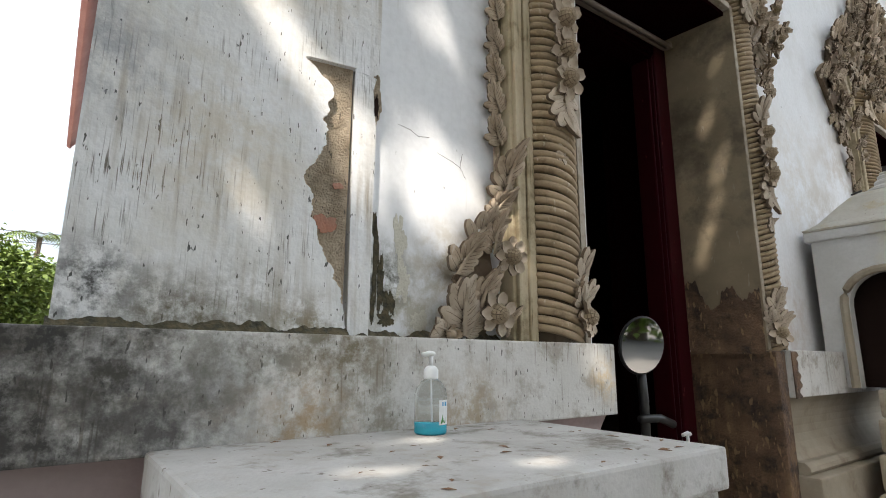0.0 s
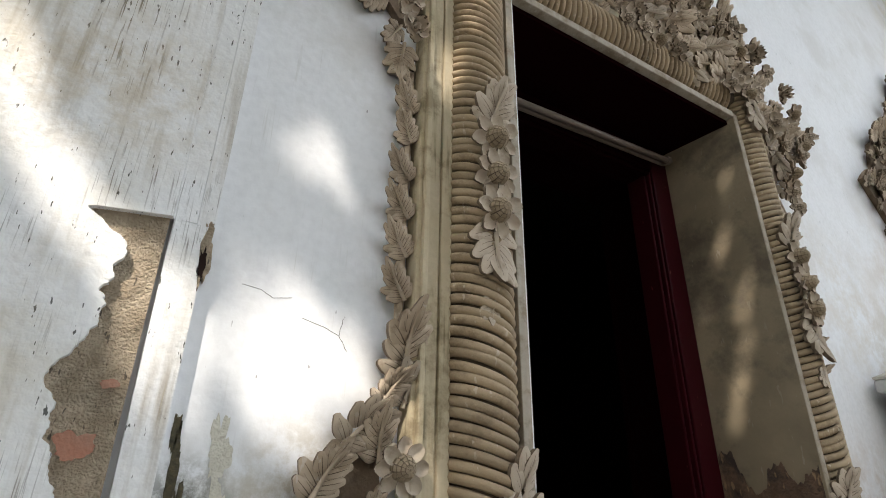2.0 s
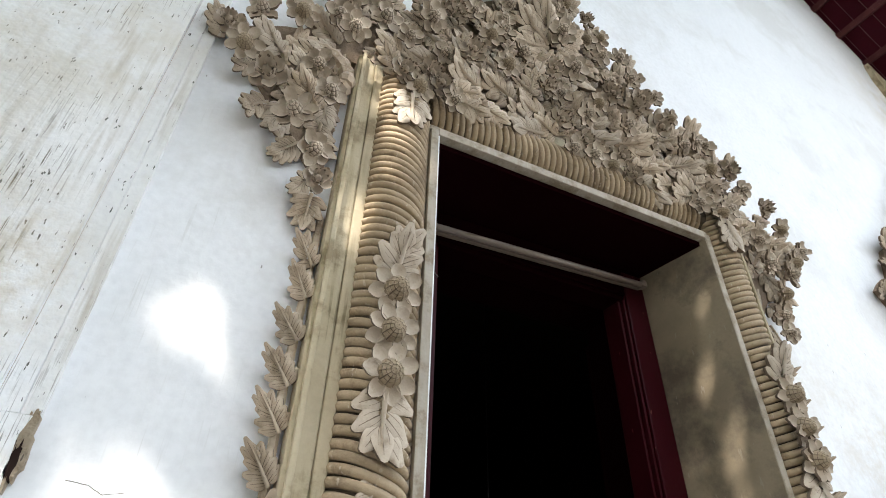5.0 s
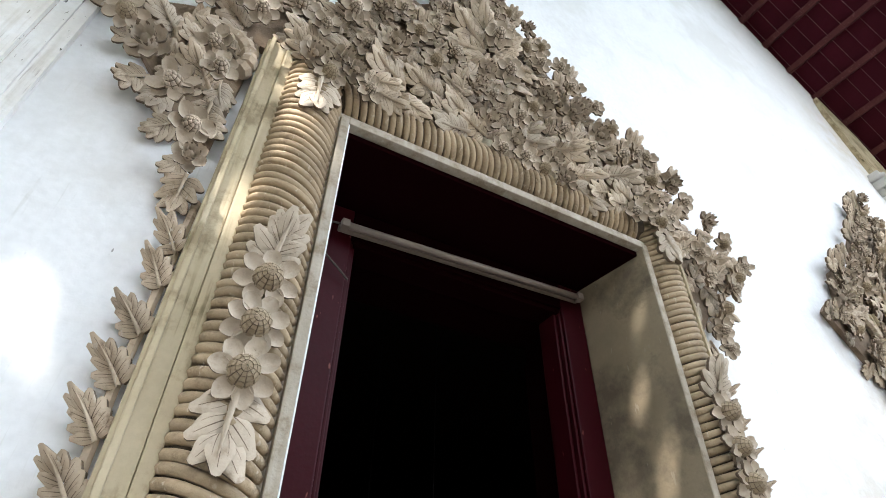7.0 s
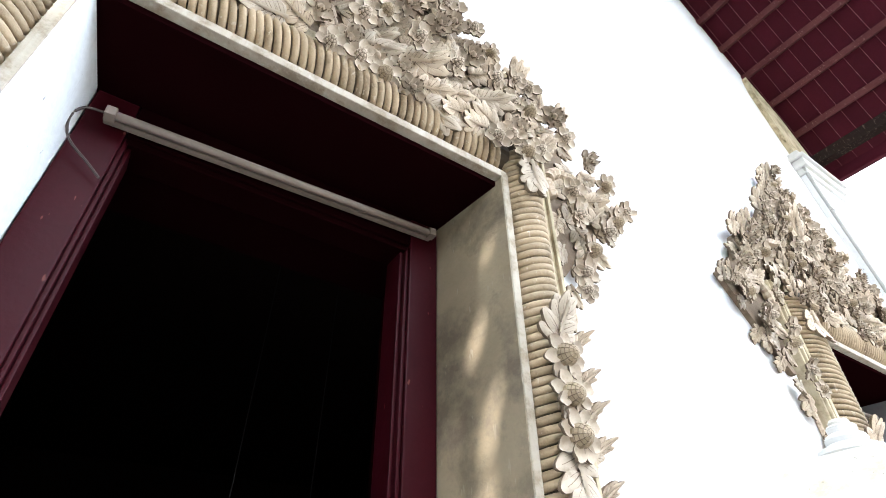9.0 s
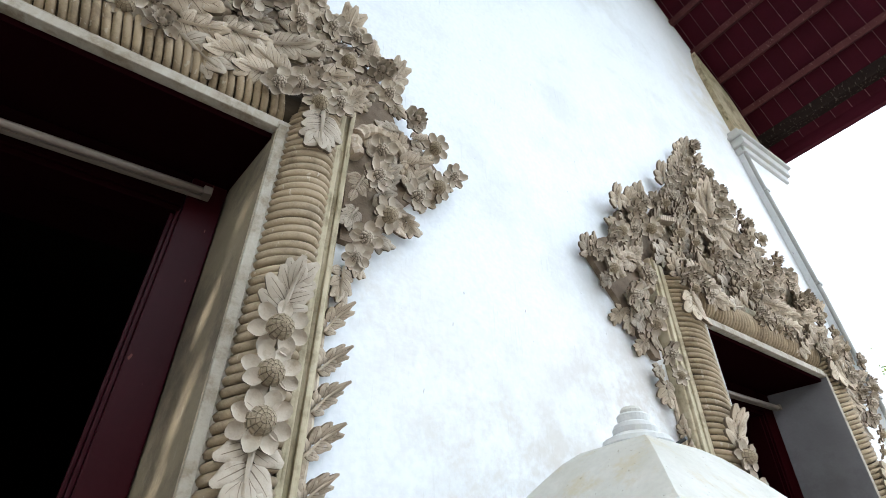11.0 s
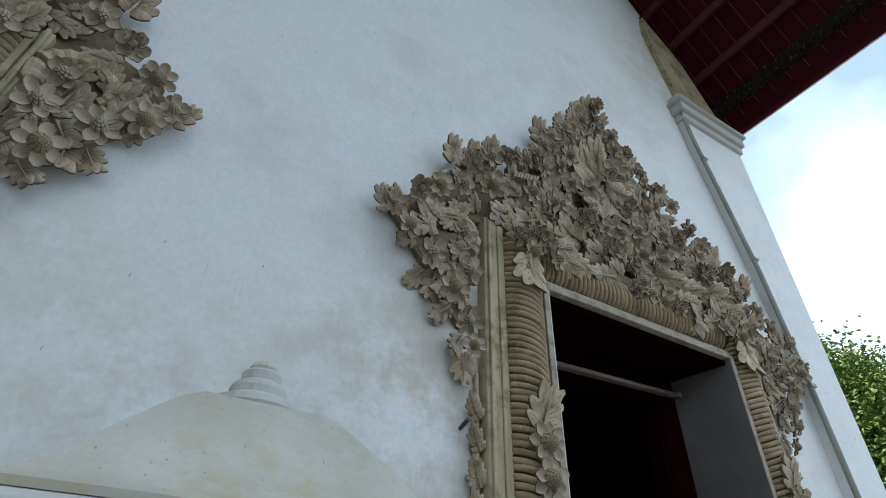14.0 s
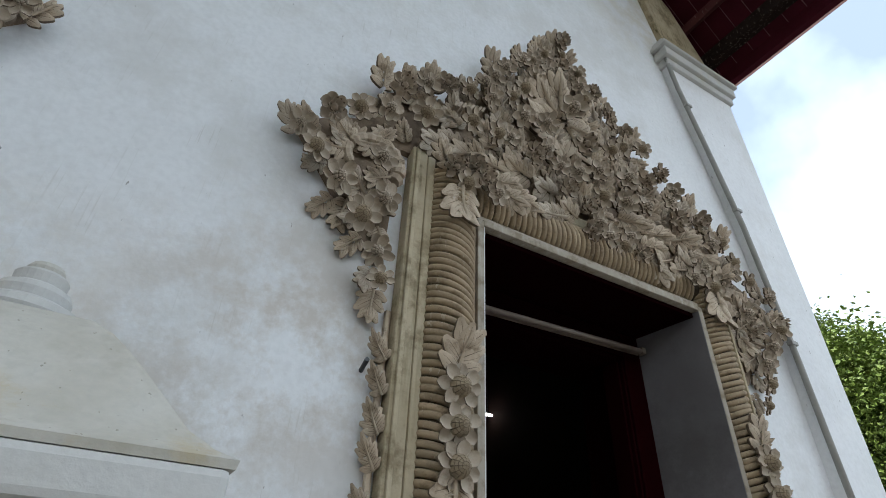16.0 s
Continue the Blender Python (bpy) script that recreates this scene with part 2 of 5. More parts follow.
M_PINK = material("faded_pink_plaster", (0.42, 0.33, 0.32), (0.3, 0.25, 0.24), 0.85, scale=4, fine=70, bump=0.3,
                  stain=((0.12, 0.11, 0.1), 3, 0.6, 0.55))
M_SHRINE = material("whitewashed_masonry", (0.54, 0.54, 0.53), (0.40, 0.385, 0.35), 0.75, scale=4, fine=60, bump=0.3,
                    stain=((0.5, 0.46, 0.34), 3, 0.5, 0.55))
M_BELL = material("yellowed_whitewash", (0.50, 0.485, 0.44), (0.38, 0.35, 0.28), 0.8, scale=5, fine=70, bump=0.3, mix=0.8, stain=((0.42, 0.34, 0.2), 6, 0.6, 0.52), spots=((0.15, 0.13, 0.1), 90, 0.6, 0.7), streak=((0.3, 0.27, 0.21), 26, 0.5))
M_STEP = material("mossy_masonry", (0.33, 0.285, 0.22), (0.19, 0.15, 0.1), 0.85, scale=6, fine=70, bump=0.4,
                  stain=((0.16, 0.12, 0.08), 5, 0.6, 0.55))
M_GROUND = material("paved_ground", (0.15, 0.142, 0.13), (0.11, 0.104, 0.095), 0.95, scale=1.2, fine=25, bump=0.5)
M_LEAF = material("green_leaves", (0.10, 0.155, 0.022), (0.17, 0.22, 0.035), 0.55, scale=2, fine=20, bump=0.0)
M_BARK = material("bark", (0.12, 0.09, 0.06), None, 0.9, scale=10, fine=50, bump=0.6)
M_TUBE = material("dusty_white_enamel", (0.19, 0.15, 0.12), (0.13, 0.1, 0.08), 0.5, scale=12, fine=60, bump=0.05)
M_CABLE = material("grey_cable", (0.05, 0.035, 0.03), None, 0.6, bump=0.0)
M_PIPE = material("grey_pvc", (0.3, 0.29, 0.27), (0.2, 0.19, 0.17), 0.6, scale=8, fine=60, bump=0.1)
M_RED = material("red_roof_trim", (0.38, 0.16, 0.13), (0.5, 0.25, 0.2), 0.7, scale=3, fine=30, bump=0.2)
M_BLACK = material("black_plastic", (0.015, 0.015, 0.015), None, 0.4, bump=0.0)
M_WHITE = material("white_plastic", (0.75, 0.75, 0.74), (0.7, 0.7, 0.7), 0.35, bump=0.0)
M_GREEN = material("printed_green", (0.06, 0.24, 0.05), None, 0.5, bump=0.0)
M_BLUE = material("printed_blue", (0.03, 0.3, 0.55), None, 0.5, bump=0.0)


def plain(name, colour, rough, metal=0.0, transmission=0.0, emit=0.0, ior=1.45):
    m = bpy.data.materials.new(name)
    m.use_nodes = True
    b = m.node_tree.nodes["Principled BSDF"]
    b.inputs["Base Color"].default_value = (*colour, 1)
    b.inputs["Roughness"].default_value, b.inputs["Metallic"].default_value = rough, metal
    b.inputs["Transmission Weight"].default_value, b.inputs["IOR"].default_value = transmission, ior
    if emit:
        b.inputs["Emission Color"].default_value = (*colour, 1)
        b.inputs["Emission Strength"].default_value = emit
    return m


M_MIRROR = plain("mirror_glass", (0.8, 0.8, 0.8), 0.03, 1.0)
M_CLEAR = plain("clear_plastic", (0.93, 0.97, 0.98), 0.08, 0.0, 1.0, 0.0, 1.15)
M_GEL = plain("blue_gel", (0.05, 0.55, 0.72), 0.1, 0.0, 0.35)
M_LIT = plain("lit_tube", (1.0, 0.97, 0.9), 0.5, 0.0, 0.0, 6.0)


# ---- mesh helpers ----
def mesh_from(name, bm, mat, smooth=False):
    bmesh.ops.recalc_face_normals(bm, faces=bm.faces)
    me = bpy.data.meshes.new(name)
    bm.to_mesh(me)
    bm.free()
    me.materials.append(mat)
    if smooth:
        for p in me.polygons:
            p.use_smooth = True
    return me


def part(name, bm, mat, parent=None, label="", smooth=False):
    ob = new(name, mesh_from(name, bm, mat, smooth))
    if parent:
        ob.parent = parent
    if label:
        ob["label"] = label
    return ob


def share(name, me, parent, m):
    ob = new(name, me)
    ob.parent = parent
    ob.matrix_basis = m
    return ob


def add_box(bm, x0, x1, y0, y1, z0, z1, bevel=0.0):
    r = bmesh.ops.create_cube(bm, size=1.0, matrix=Matrix.Translation(((x0 + x1) / 2, (y0 + y1) / 2, (z0 + z1) / 2)) @ Matrix.Diagonal((x1 - x0, y1 - y0, z1 - z0, 1)))
    if bevel:
        edges = list({e for v in r["verts"] for e in v.link_edges})
        bmesh.ops.bevel(bm, geom=edges, offset=bevel, segments=2, affect="EDGES", profile=0.6)
    return bm


def box(x0, x1, y0, y1, z0, z1, bevel=0.0):
    return add_box(bmesh.new(), x0, x1, y0, y1, z0, z1, bevel)


def prism(outline, x0, x1):
    """Extrudes a (y, z) outline along x."""
    bm = bmesh.new()
    a = [bm.verts.new((x0, y, z)) for y, z in outline]
    b = [bm.verts.new((x1, y, z)) for y, z in outline]
    bm.faces.new(a)
    bm.faces.new(b[::-1])
    for i in range(len(a)):
        j = (i + 1) % len(a)
        bm.faces.new((a[i], a[j], b[j], b[i]))
    return bm


def plate(outline, y0, y1):
    """Extrudes an (x, z) outline along y."""
    bm = bmesh.new()
    a = [bm.verts.new((x, y0, z)) for x, z in outline]
    b = [bm.verts.new((x, y1, z)) for x, z in outline]
    bm.faces.new(a)
    bm.faces.new(b[::-1])
    for i in range(len(a)):
        j = (i + 1) % len(a)
        bm.faces.new((a[i], a[j], b[j], b[i]))
    return bm


def tube(points, radius, sides=8, taper=None):
    """A closed tube along a polyline."""
    bm = bmesh.new()
    rings = []
    pts = [Vector(p) for p in points]
    for i, p in enumerate(pts):
        d = (pts[min(i + 1, len(pts) - 1)] - pts[max(i - 1, 0)]).normalized()
        u = d.orthogonal().normalized() if abs(d.z) > 0.95 else d.cross(Vector((0, 0, 1))).normalized()
        w = d.cross(u)
        r = radius if taper is None else taper[i]
        rings.append([bm.verts.new(p + (u * math.cos(k * math.tau / sides) + w * math.sin(k * math.tau / sides)) * r) for k in range(sides)])
    for a, b in zip(rings, rings[1:]):
        for k in range(sides):
            bm.faces.new((a[k], a[(k + 1) % sides], b[(k + 1) % sides], b[k]))
    bm.faces.new(rings[0][::-1])
    bm.faces.new(rings[-1])
    return bm


def lathe(profile, centre, sides=24, facet=None):
    """Turns (radius, z) rows round the vertical through centre."""
    bm = bmesh.new()
    cx, cy = centre
    rings = [[bm.verts.new((cx + r * math.cos((k + 0.5) * math.tau / sides), cy + r * math.sin((k + 0.5) * math.tau / sides), z)) for k in range(sides)] for r, z in profile]
    for a, b in zip(rings, rings[1:]):
        for k in range(sides):
            bm.faces.new((a[k], a[(k + 1) % sides], b[(k + 1) % sides], b[k]))
    bm.faces.new(rings[0][::-1])
    bm.faces.new(rings[-1])
    return bm


def thing(name, label, category, group="", loc=(0, 0, 0)):
    ob = new(name)
    ob.location = loc
    return tagged(ob, label, category, group)


# ---- the building ----
WALL_Y, BACK_Y = 1.25, 1.95
X0, X1 = -0.05, 7.87                       # the facade's corners
XR = 7.79                                  # the right end of the front wall, inside the eave
DOORS = ((1.455, 2.825), (5.215, 6.53))   # openings
LINTEL, FLOOR, LEDGE = 3.22, 0.45, 1.318
EAVE_Z, PITCH = 6.1, 1.5                   # the soffit rises from the eave towards the ridge


def roof_z(x):
    half = (X0 + X1) / 2
    return EAVE_Z + PITCH * (half - X0 + 0.05 - abs(x - half))


def facade():
    bm = bmesh.new()
    xs = [X0]
    for a, b in DOORS:
        xs += [a, b]
    xs.append(XR)
    for i in range(0, len(xs), 2):
        add_box(bm, xs[i], xs[i + 1], WALL_Y, BACK_Y, 0, LINTEL)
    outline = [(X0, LINTEL), (XR, LINTEL), (XR, roof_z(XR)), ((X0 + X1) / 2, roof_z((X0 + X1) / 2)), (X0, roof_z(X0))]
    gable = plate(outline, WALL_Y, BACK_Y)
    me = bpy.data.meshes.new("gable")
    gable.to_mesh(me)
    gable.free()
    bm.from_mesh(me)
    return tagged(part("wall_front", bm, M_PLASTER), "white limewashed plaster gable wall with faint streaks", "wall", kind="structure")


facade()
tagged(part("wall_side_left", box(X0, X0 + 0.6, BACK_Y, 14, 0, 6.1), M_PLASTER_WORN), "white plaster side wall", "wall", kind="structure")
tagged(part("wall_side_right", box(X1 - 0.6, XR, BACK_Y, 14, 0, 6.1), M_PLASTER), "white plaster side wall", "wall", kind="structure")
# Hall interior coloured near black in place of its lack of light.
tagged(part("wall_back", box(X0, X1, 14, 14.6, 0, 6.1), M_DARK), "rear wall of the hall, its darkness painted in", "wall", kind="structure")
tagged(part("floor", box(X0 + 0.6, X1 - 0.6, 1.5, 14, 0, FLOOR), M_DARK), "floor of the unlit hall, its darkness painted in", "floor", kind="structure")
tagged(part("ceiling", box(X0 + 0.6, X1 - 0.6, BACK_Y, 14, 5.2, 5.35), M_DARK), "ceiling of the unlit hall, its darkness painted in", "ceiling", kind="structure")
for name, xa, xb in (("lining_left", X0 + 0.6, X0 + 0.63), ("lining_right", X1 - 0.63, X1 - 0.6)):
    tagged(part("wall_" + name, box(xa, xb, BACK_Y, 14, FLOOR, 5.2), M_DARK), "inner wall of the hall, its darkness painted in", "wall", kind="structure")
tagged(part("wall_lining_front", box(2.95, 5.1, BACK_Y + 0.001, BACK_Y + 0.03, FLOOR, 5.2), M_DARK), "inner face of the front wall, its darkness painted in", "wall", kind="structure")

# ground, one sheet to the horizon
bm = bmesh.new()
bmesh.ops.create_grid(bm, x_segments=2, y_segments=2, size=600)
tagged(part("ground", bm, M_GROUND), "grey paved temple yard", "ground", kind="structure")


# plinth: a projecting flat ledge over a hollow moulding and stepped foot
def plinth(name, x0, x1, mat_low):
    base = thing(name, "moulded masonry plinth with a flat projecting ledge", "plinth")
    base["kind"] = "structure"
    part("ledge", box(x0, x1, 1.10, 1.42, 1.088, LEDGE, 0.006), M_LEDGE, base, "grey mould-stained plaster ledge")
    hollow = [(1.45, 1.088)] + [(1.135 + 0.055 * math.sin(k / 8 * math.pi), 1.088 - 0.30 * k / 8) for k in range(9)] + [(1.45, 0.788)]
    part("hollow_moulding", prism(hollow, x0 + 0.03, x1 - 0.015), mat_low, base)
    part("roll_moulding", prism([(1.45, 0.788), (1.10, 0.788), (1.08, 0.77), (1.075, 0.75), (1.09, 0.73), (1.45, 0.73)], x0, x1), mat_low, base)
    part("foot_step", box(x0 - 0.02, x1 + 0.01, 1.03, 1.45, 0.55, 0.73, 0.01), M_STEP, base)
    part("foot", box(x0 - 0.05, x1 + 0.02, 0.96, 1.45, 0, 0.55, 0.01), M_STEP, base)
    return base


plinth("plinth_left", -0.165, 1.505, M_PINK)
plinth("plinth_middle", 2.93, 5.11, M_STEP)
plinth("plinth_right", 6.66, 8.05, M_SHRINE)


def ragged(cx, cz, rx, rz, seed, count=64, rough=0.6):
    """A ragged outline round (cx, cz)."""
    pts = []
    for k in range(count):
        a = k * math.tau / count
        f = 1 + rough * noise.noise((math.cos(a) * 1.6 + seed, math.sin(a) * 1.6, seed * 0.7)) + rough * 0.6 * noise.noise((math.cos(a) * 5 + seed, math.sin(a) * 5, 3.3))
        pts.append((cx + rx * f * math.cos(a), cz + rz * f * math.sin(a)))
    return pts


# corner pilasters
def worn_edge(z):
    """How far the plaster has fallen away beside the pilaster's edge at height z."""
    knots = ((1.33, 0.0), (1.42, 0.012), (1.48, 0.03), (1.55, 0.06), (1.62, 0.075), (1.68, 0.08), (1.72, 0.10), (1.76, 0.075), (1.82, 0.055), (1.9, 0.06), (1.97, 0.045), (2.01, 0.075), (2.045, 0.11), (2.06, 0.0))
    for (za, wa), (zb, wb) in zip(knots, knots[1:]):
        if za <= z <= zb:
            return max(0.0, 1.4 * wa + 1.4 * (wb - wa) * (z - za) / (zb - za) + 0.012 * noise.noise((0, 3.1, z * 38)) + 0.006 * noise.noise((4.0, 1.0, z * 120)))
    return 0.0


pil = thing("corner_pilaster", "flat corner pilaster, plaster fallen away to bare render and brick", "pilaster")
pil["kind"] = "structure"
PX = 0.552
part("core", box(X0 + 0.004, PX - 0.004, 1.222, WALL_Y + 0.002, LEDGE, 6.0), M_RENDER, pil, "rough tan bare render")
edge = [(PX - worn_edge(1.33 + k * 0.73 / 160), 1.33 + k * 0.73 / 160) for k in range(161)]
part("plaster_skin", plate([(X0 - 0.004, LEDGE + 0.001), (PX, LEDGE + 0.001)] + edge + [(PX, 2.062), (PX, 6.0), (X0 - 0.004, 6.0)], 1.205, 1.223), M_PLASTER_WORN, pil, "streaked white plaster")
for k, (cx, cz, rx, rz) in enumerate(((0.488, 1.605, 0.026, 0.024), (0.517, 1.712, 0.016, 0.009))):
    part("brick", plate(ragged(cx, cz, rx, rz, 3.3 + k, 40, 0.5), 1.2185, 1.225), M_BRICK, pil, "broken red brick showing through")
part("edge_strip", plate([(PX + 0.012, LEDGE + 0.002), (0.625, LEDGE + 0.002), (0.628, 1.9), (0.615, 2.02), (0.625, 2.06), (PX + 0.004, 2.062), (PX + 0.003, 2.0)], 1.2225, WALL_Y + 0.002), M_PLASTER_WORN, pil)
part("upper_edge", plate([(PX + 0.001, 2.062), (0.60, 2.062), (0.595, 6.0), (PX + 0.001, 6.0)], 1.2225, WALL_Y + 0.002), M_PLASTER_WORN, pil)
part("upper_edge", plate([(0.601, 2.062), (0.637, 2.062), (0.632, 6.0), (0.596, 6.0)], 1.2265, WALL_Y + 0.002), M_PLASTER_WORN, pil)
part("break", plate(ragged(0.627, 1.99, 0.014, 0.075, 5.1, 48, 0.5), 1.2235, WALL_Y - 0.001), M_RENDER, pil, "hole broken in the edge")
# Near-black plate laid over the break, painting the shade inside the hole.
part("cavity", plate(ragged(0.625, 1.975, 0.007, 0.04, 9.2, 40, 0.6), 1.2225, WALL_Y - 0.002), M_DARK, pil)

M_MOULD = material("black_mould", (0.035, 0.033, 0.02), (0.12, 0.095, 0.05), 0.95, scale=45, fine=160, bump=0.8, mix=1.0)
M_PATCH = material("worn_grey_render", (0.6, 0.575, 0.49), (0.42, 0.39, 0.31), 0.95, scale=16, fine=120, bump=0.7, depth=0.008)
wear = thing("wall_wear", "peeling plaster and black mould at the foot of the wall", "wall")
wear["kind"] = "structure"
for k, (cx, cz, rx, rz, mat, y) in enumerate(((0.655, 1.53, 0.008, 0.10, M_MOULD, 1.2485), (0.645, 1.64, 0.007, 0.03, M_MOULD, 1.2485), (0.70, 1.42, 0.016, 0.035, M_MOULD, 1.2485), (0.672, 1.46, 0.010, 0.07, M_MOULD, 1.248), (0.69, 1.37, 0.024, 0.022, M_MOULD, 1.248), (0.648, 1.40, 0.006, 0.05, M_MOULD, 1.248), (0.73, 1.60, 0.022, 0.075, M_PATCH, 1.2485), (0.745, 1.48, 0.02, 0.05, M_PATCH, 1.249), (0.80, 1.37, 0.03, 0.03, M_PATCH, 1.249))):
    part("flake", plate(ragged(cx, cz, rx, rz, k * 1.7 + 0.4), y, y + 0.004), mat, wear)
for k, pts in enumerate((((0.72, 1.955), (0.76, 1.95), (0.79, 1.935), (0.84, 1.945)), ((0.86, 1.90), (0.92, 1.885), (0.955, 1.87), (0.98, 1.83)), ((0.955, 1.87), (0.965, 1.93)))):
    fine_pts = []
    for (xa, za), (xb, zb) in zip(pts, pts[1:]):
        for j in range(6):
            t = j / 6
            fine_pts.append((xa + (xb - xa) * t + 0.004 * noise.noise((k, j, xa * 30)), WALL_Y - 0.0003, za + (zb - za) * t + 0.006 * noise.noise((j * 2.0, k, 5))))
    part("crack", tube(fine_pts, 0.0006, 4), M_MOULD, wear, "hairline crack")
grime = thing("ledge_grime", "dark grime and moss lying along the back of the ledge", "grime")
grime["kind"] = "structure"
def grime_bead(x0, x1, y, seed):
    """A crumbling line of dirt and moss lying in the angle of ledge and wall."""
    rnd = random.Random(seed)
    bm = bmesh.new()
    rows, n = [], int((x1 - x0) / 0.006)
    for k in range(n + 1):
        x = x0 + (x1 - x0) * k / n
        size = max(0.003, 0.017 + 0.02 * noise.noise((x * 14, seed, 0)) + 0.006 * noise.noise((x * 60, 0, seed)))
        rows.append([bm.verts.new((x, y - size * f, LEDGE + size * g + rnd.uniform(-0.001, 0.001))) for f, g in ((-0.3, 1.5), (0.3, 0.9), (0.9, 0.45), (1.5, -0.05))])
    for p, q in zip(rows, rows[1:]):
        for k in range(3):
            bm.faces.new((p[k], p[k + 1], q[k + 1], q[k]))
    return bm


part("grime", grime_bead(X0 - 0.01, PX, 1.205, 3), M_MOULD, grime)
part("grime", grime_bead(PX, 1.10, WALL_Y, 8), M_MOULD, grime)

pil2 = thing("corner_pilaster", "white corner pilaster with moulded capital", "pilaster")
pil2["kind"] = "structure"
shaft = [(7.43, LEDGE), (XR + 0.03, LEDGE), (XR + 0.02, 5.62), (7.03, 5.62), (7.07, 5.35), (7.18, 4.8), (7.31, 4.1), (7.39, 3.2)]
part("shaft", plate(shaft, 1.19, WALL_Y + 0.002), M_PLASTER, pil2)
for k, (d, za, zb) in enumerate(((0.03, 5.62, 5.70), (0.06, 5.70, 5.80), (0.09, 5.80, 5.84), (0.045, 5.84, 5.93))):
    part("capital_moulding", box(7.04 - d, XR + 0.02 + d * 0.7, 1.19 - d, WALL_Y + 0.002, za, zb, 0.012), M_SHRINE, pil2)
part("upper_block", plate([(7.14, 5.93), (XR - 0.04, 5.93), (7.40, 6.78), (6.98, 7.25), (6.94, 6.95)], 1.20, WALL_Y + 0.002), M_STRIP, pil2, "ochre mould-stained plaster above the capital")
pipe = thing("downpipe", "thin grey pipe fixed beside the corner pilaster", "pipe")
part("pipe", tube([(7.47, 1.18, LEDGE), (7.38, 1.178, 3.2), (7.30, 1.178, 4.1), (7.17, 1.178, 4.8), (7.06, 1.178, 5.35), (7.02, 1.178, 5.7)], 0.017, 10), M_PIPE, pipe, smooth=True)
for x, z in ((7.428, 2.3), (7.375, 3.25), (7.285, 4.2), (7.105, 5.15)):
    part("clip", box(x - 0.03, x + 0.03, 1.155, 1.19, z, z + 0.025, 0.004), M_PIPE, pipe)


# ---- the overhanging roof: boards up the slope, purlins along the ridge, a barge board at the eave ----
def soffit():
    roof = thing("soffit", "maroon boarded underside of the overhanging gable roof", "roof")
    roof["kind"] = "structure"
    Y_OUT = -0.4
    for side in (1, -1):
        x_eave = X1 + 0.06 if side > 0 else X0 - 0.06
        mid = (X0 + X1) / 2
        a, b = Vector((x_eave, 0, roof_z(x_eave))), Vector((mid, 0, roof_z(mid)))
        n = Vector((-(b - a).z, 0, (b - a).x)).normalized()
        if n.z < 0:
            n = -n
        width = 0.16
        count = int((WALL_Y + 0.3 - Y_OUT) / width)
        me = None
        for k in range(count):
            y0 = Y_OUT + k * width
            bm = bmesh.new()
            q = [a, b, b + n * 0.025, a + n * 0.025]
            for y, lst in ((y0 + 0.003, []),):
                v0 = [bm.verts.new(p + Vector((0, y0 + 0.003, 0))) for p in q]
                v1 = [bm.verts.new(p + Vector((0, y0 + width - 0.003, 0))) for p in q]
            bm.faces.new(v0)
            bm.faces.new(v1[::-1])
            for i in range(4):
                bm.faces.new((v0[i], v0[(i + 1) % 4], v1[(i + 1) % 4], v1[i]))
            part("board", bm, M_SOFFIT, roof)
            bm = bmesh.new()
            q = [a + n * 0.003, b + n * 0.003, b + n * 0.02, a + n * 0.02]
            v0 = [bm.verts.new(p + Vector((0, y0 - 0.0028, 0))) for p in q]
            v1 = [bm.verts.new(p + Vector((0, y0 + 0.0028, 0))) for p in q]
            bm.faces.new(v0)
            bm.faces.new(v1[::-1])
            for i in range(4):
                bm.faces.new((v0[i], v0[(i + 1) % 4], v1[(i + 1) % 4], v1[i]))
            part("joint", bm, M_JOINT, roof)
        length = (b - a).length
        d = (b - a).normalized()
        s = 0.60
        while s < length:
            c = a + d * s
            bm = bmesh.new()
            q = [c - d * 0.035, c + d * 0.035, c + d * 0.035 - n * 0.08, c - d * 0.035 - n * 0.08]
            v0 = [bm.verts.new(p + Vector((0, Y_OUT, 0))) for p in q]
            v1 = [bm.verts.new(p + Vector((0, WALL_Y + 0.05, 0))) for p in q]
            bm.faces.new(v0)
            bm.faces.new(v1[::-1])
            for i in range(4):
                bm.faces.new((v0[i], v0[(i + 1) % 4], v1[(i + 1) % 4], v1[i]))
            part("purlin", bm, M_PURLIN, roof)
            s += 0.46
        xe = x_eave
        part("eave_beam", box(min(xe - side * 0.18, xe - side * 0.04), max(xe - side * 0.18, xe - side * 0.04), Y_OUT, WALL_Y + 0.05, roof_z(xe - side * 0.18) - 0.16, roof_z(xe - side * 0.18) - 0.02, 0.008), M_BEAM, roof, "grey lichen-spotted eave beam")
        part("fascia", box(min(xe - side * 0.02, xe + side * 0.05), max(xe - side * 0.02, xe + side * 0.05), Y_OUT, WALL_Y + 0.6, EAVE_Z - 0.12, EAVE_Z + 0.10, 0.006), M_SOFFIT, roof)
        cover = bmesh.new()
        q = [a + n * 0.03 - d * 0.1, b + n * 0.03, b + n * 0.12, a + n * 0.12 - d * 0.1]
        v0 = [cover.verts.new(p + Vector((0, Y_OUT - 0.05, 0))) for p in q]
        v1 = [cover.verts.new(p + Vector((0, 14.6, 0))) for p in q]
        cover.faces.new(v0)
        cover.faces.new(v1[::-1])
        for i in range(4):
            cover.faces.new((v0[i], v0[(i + 1) % 4], v1[(i + 1) % 4], v1[i]))
        part("roof_slope", cover, M_RED, roof)
    return roof


soffit()


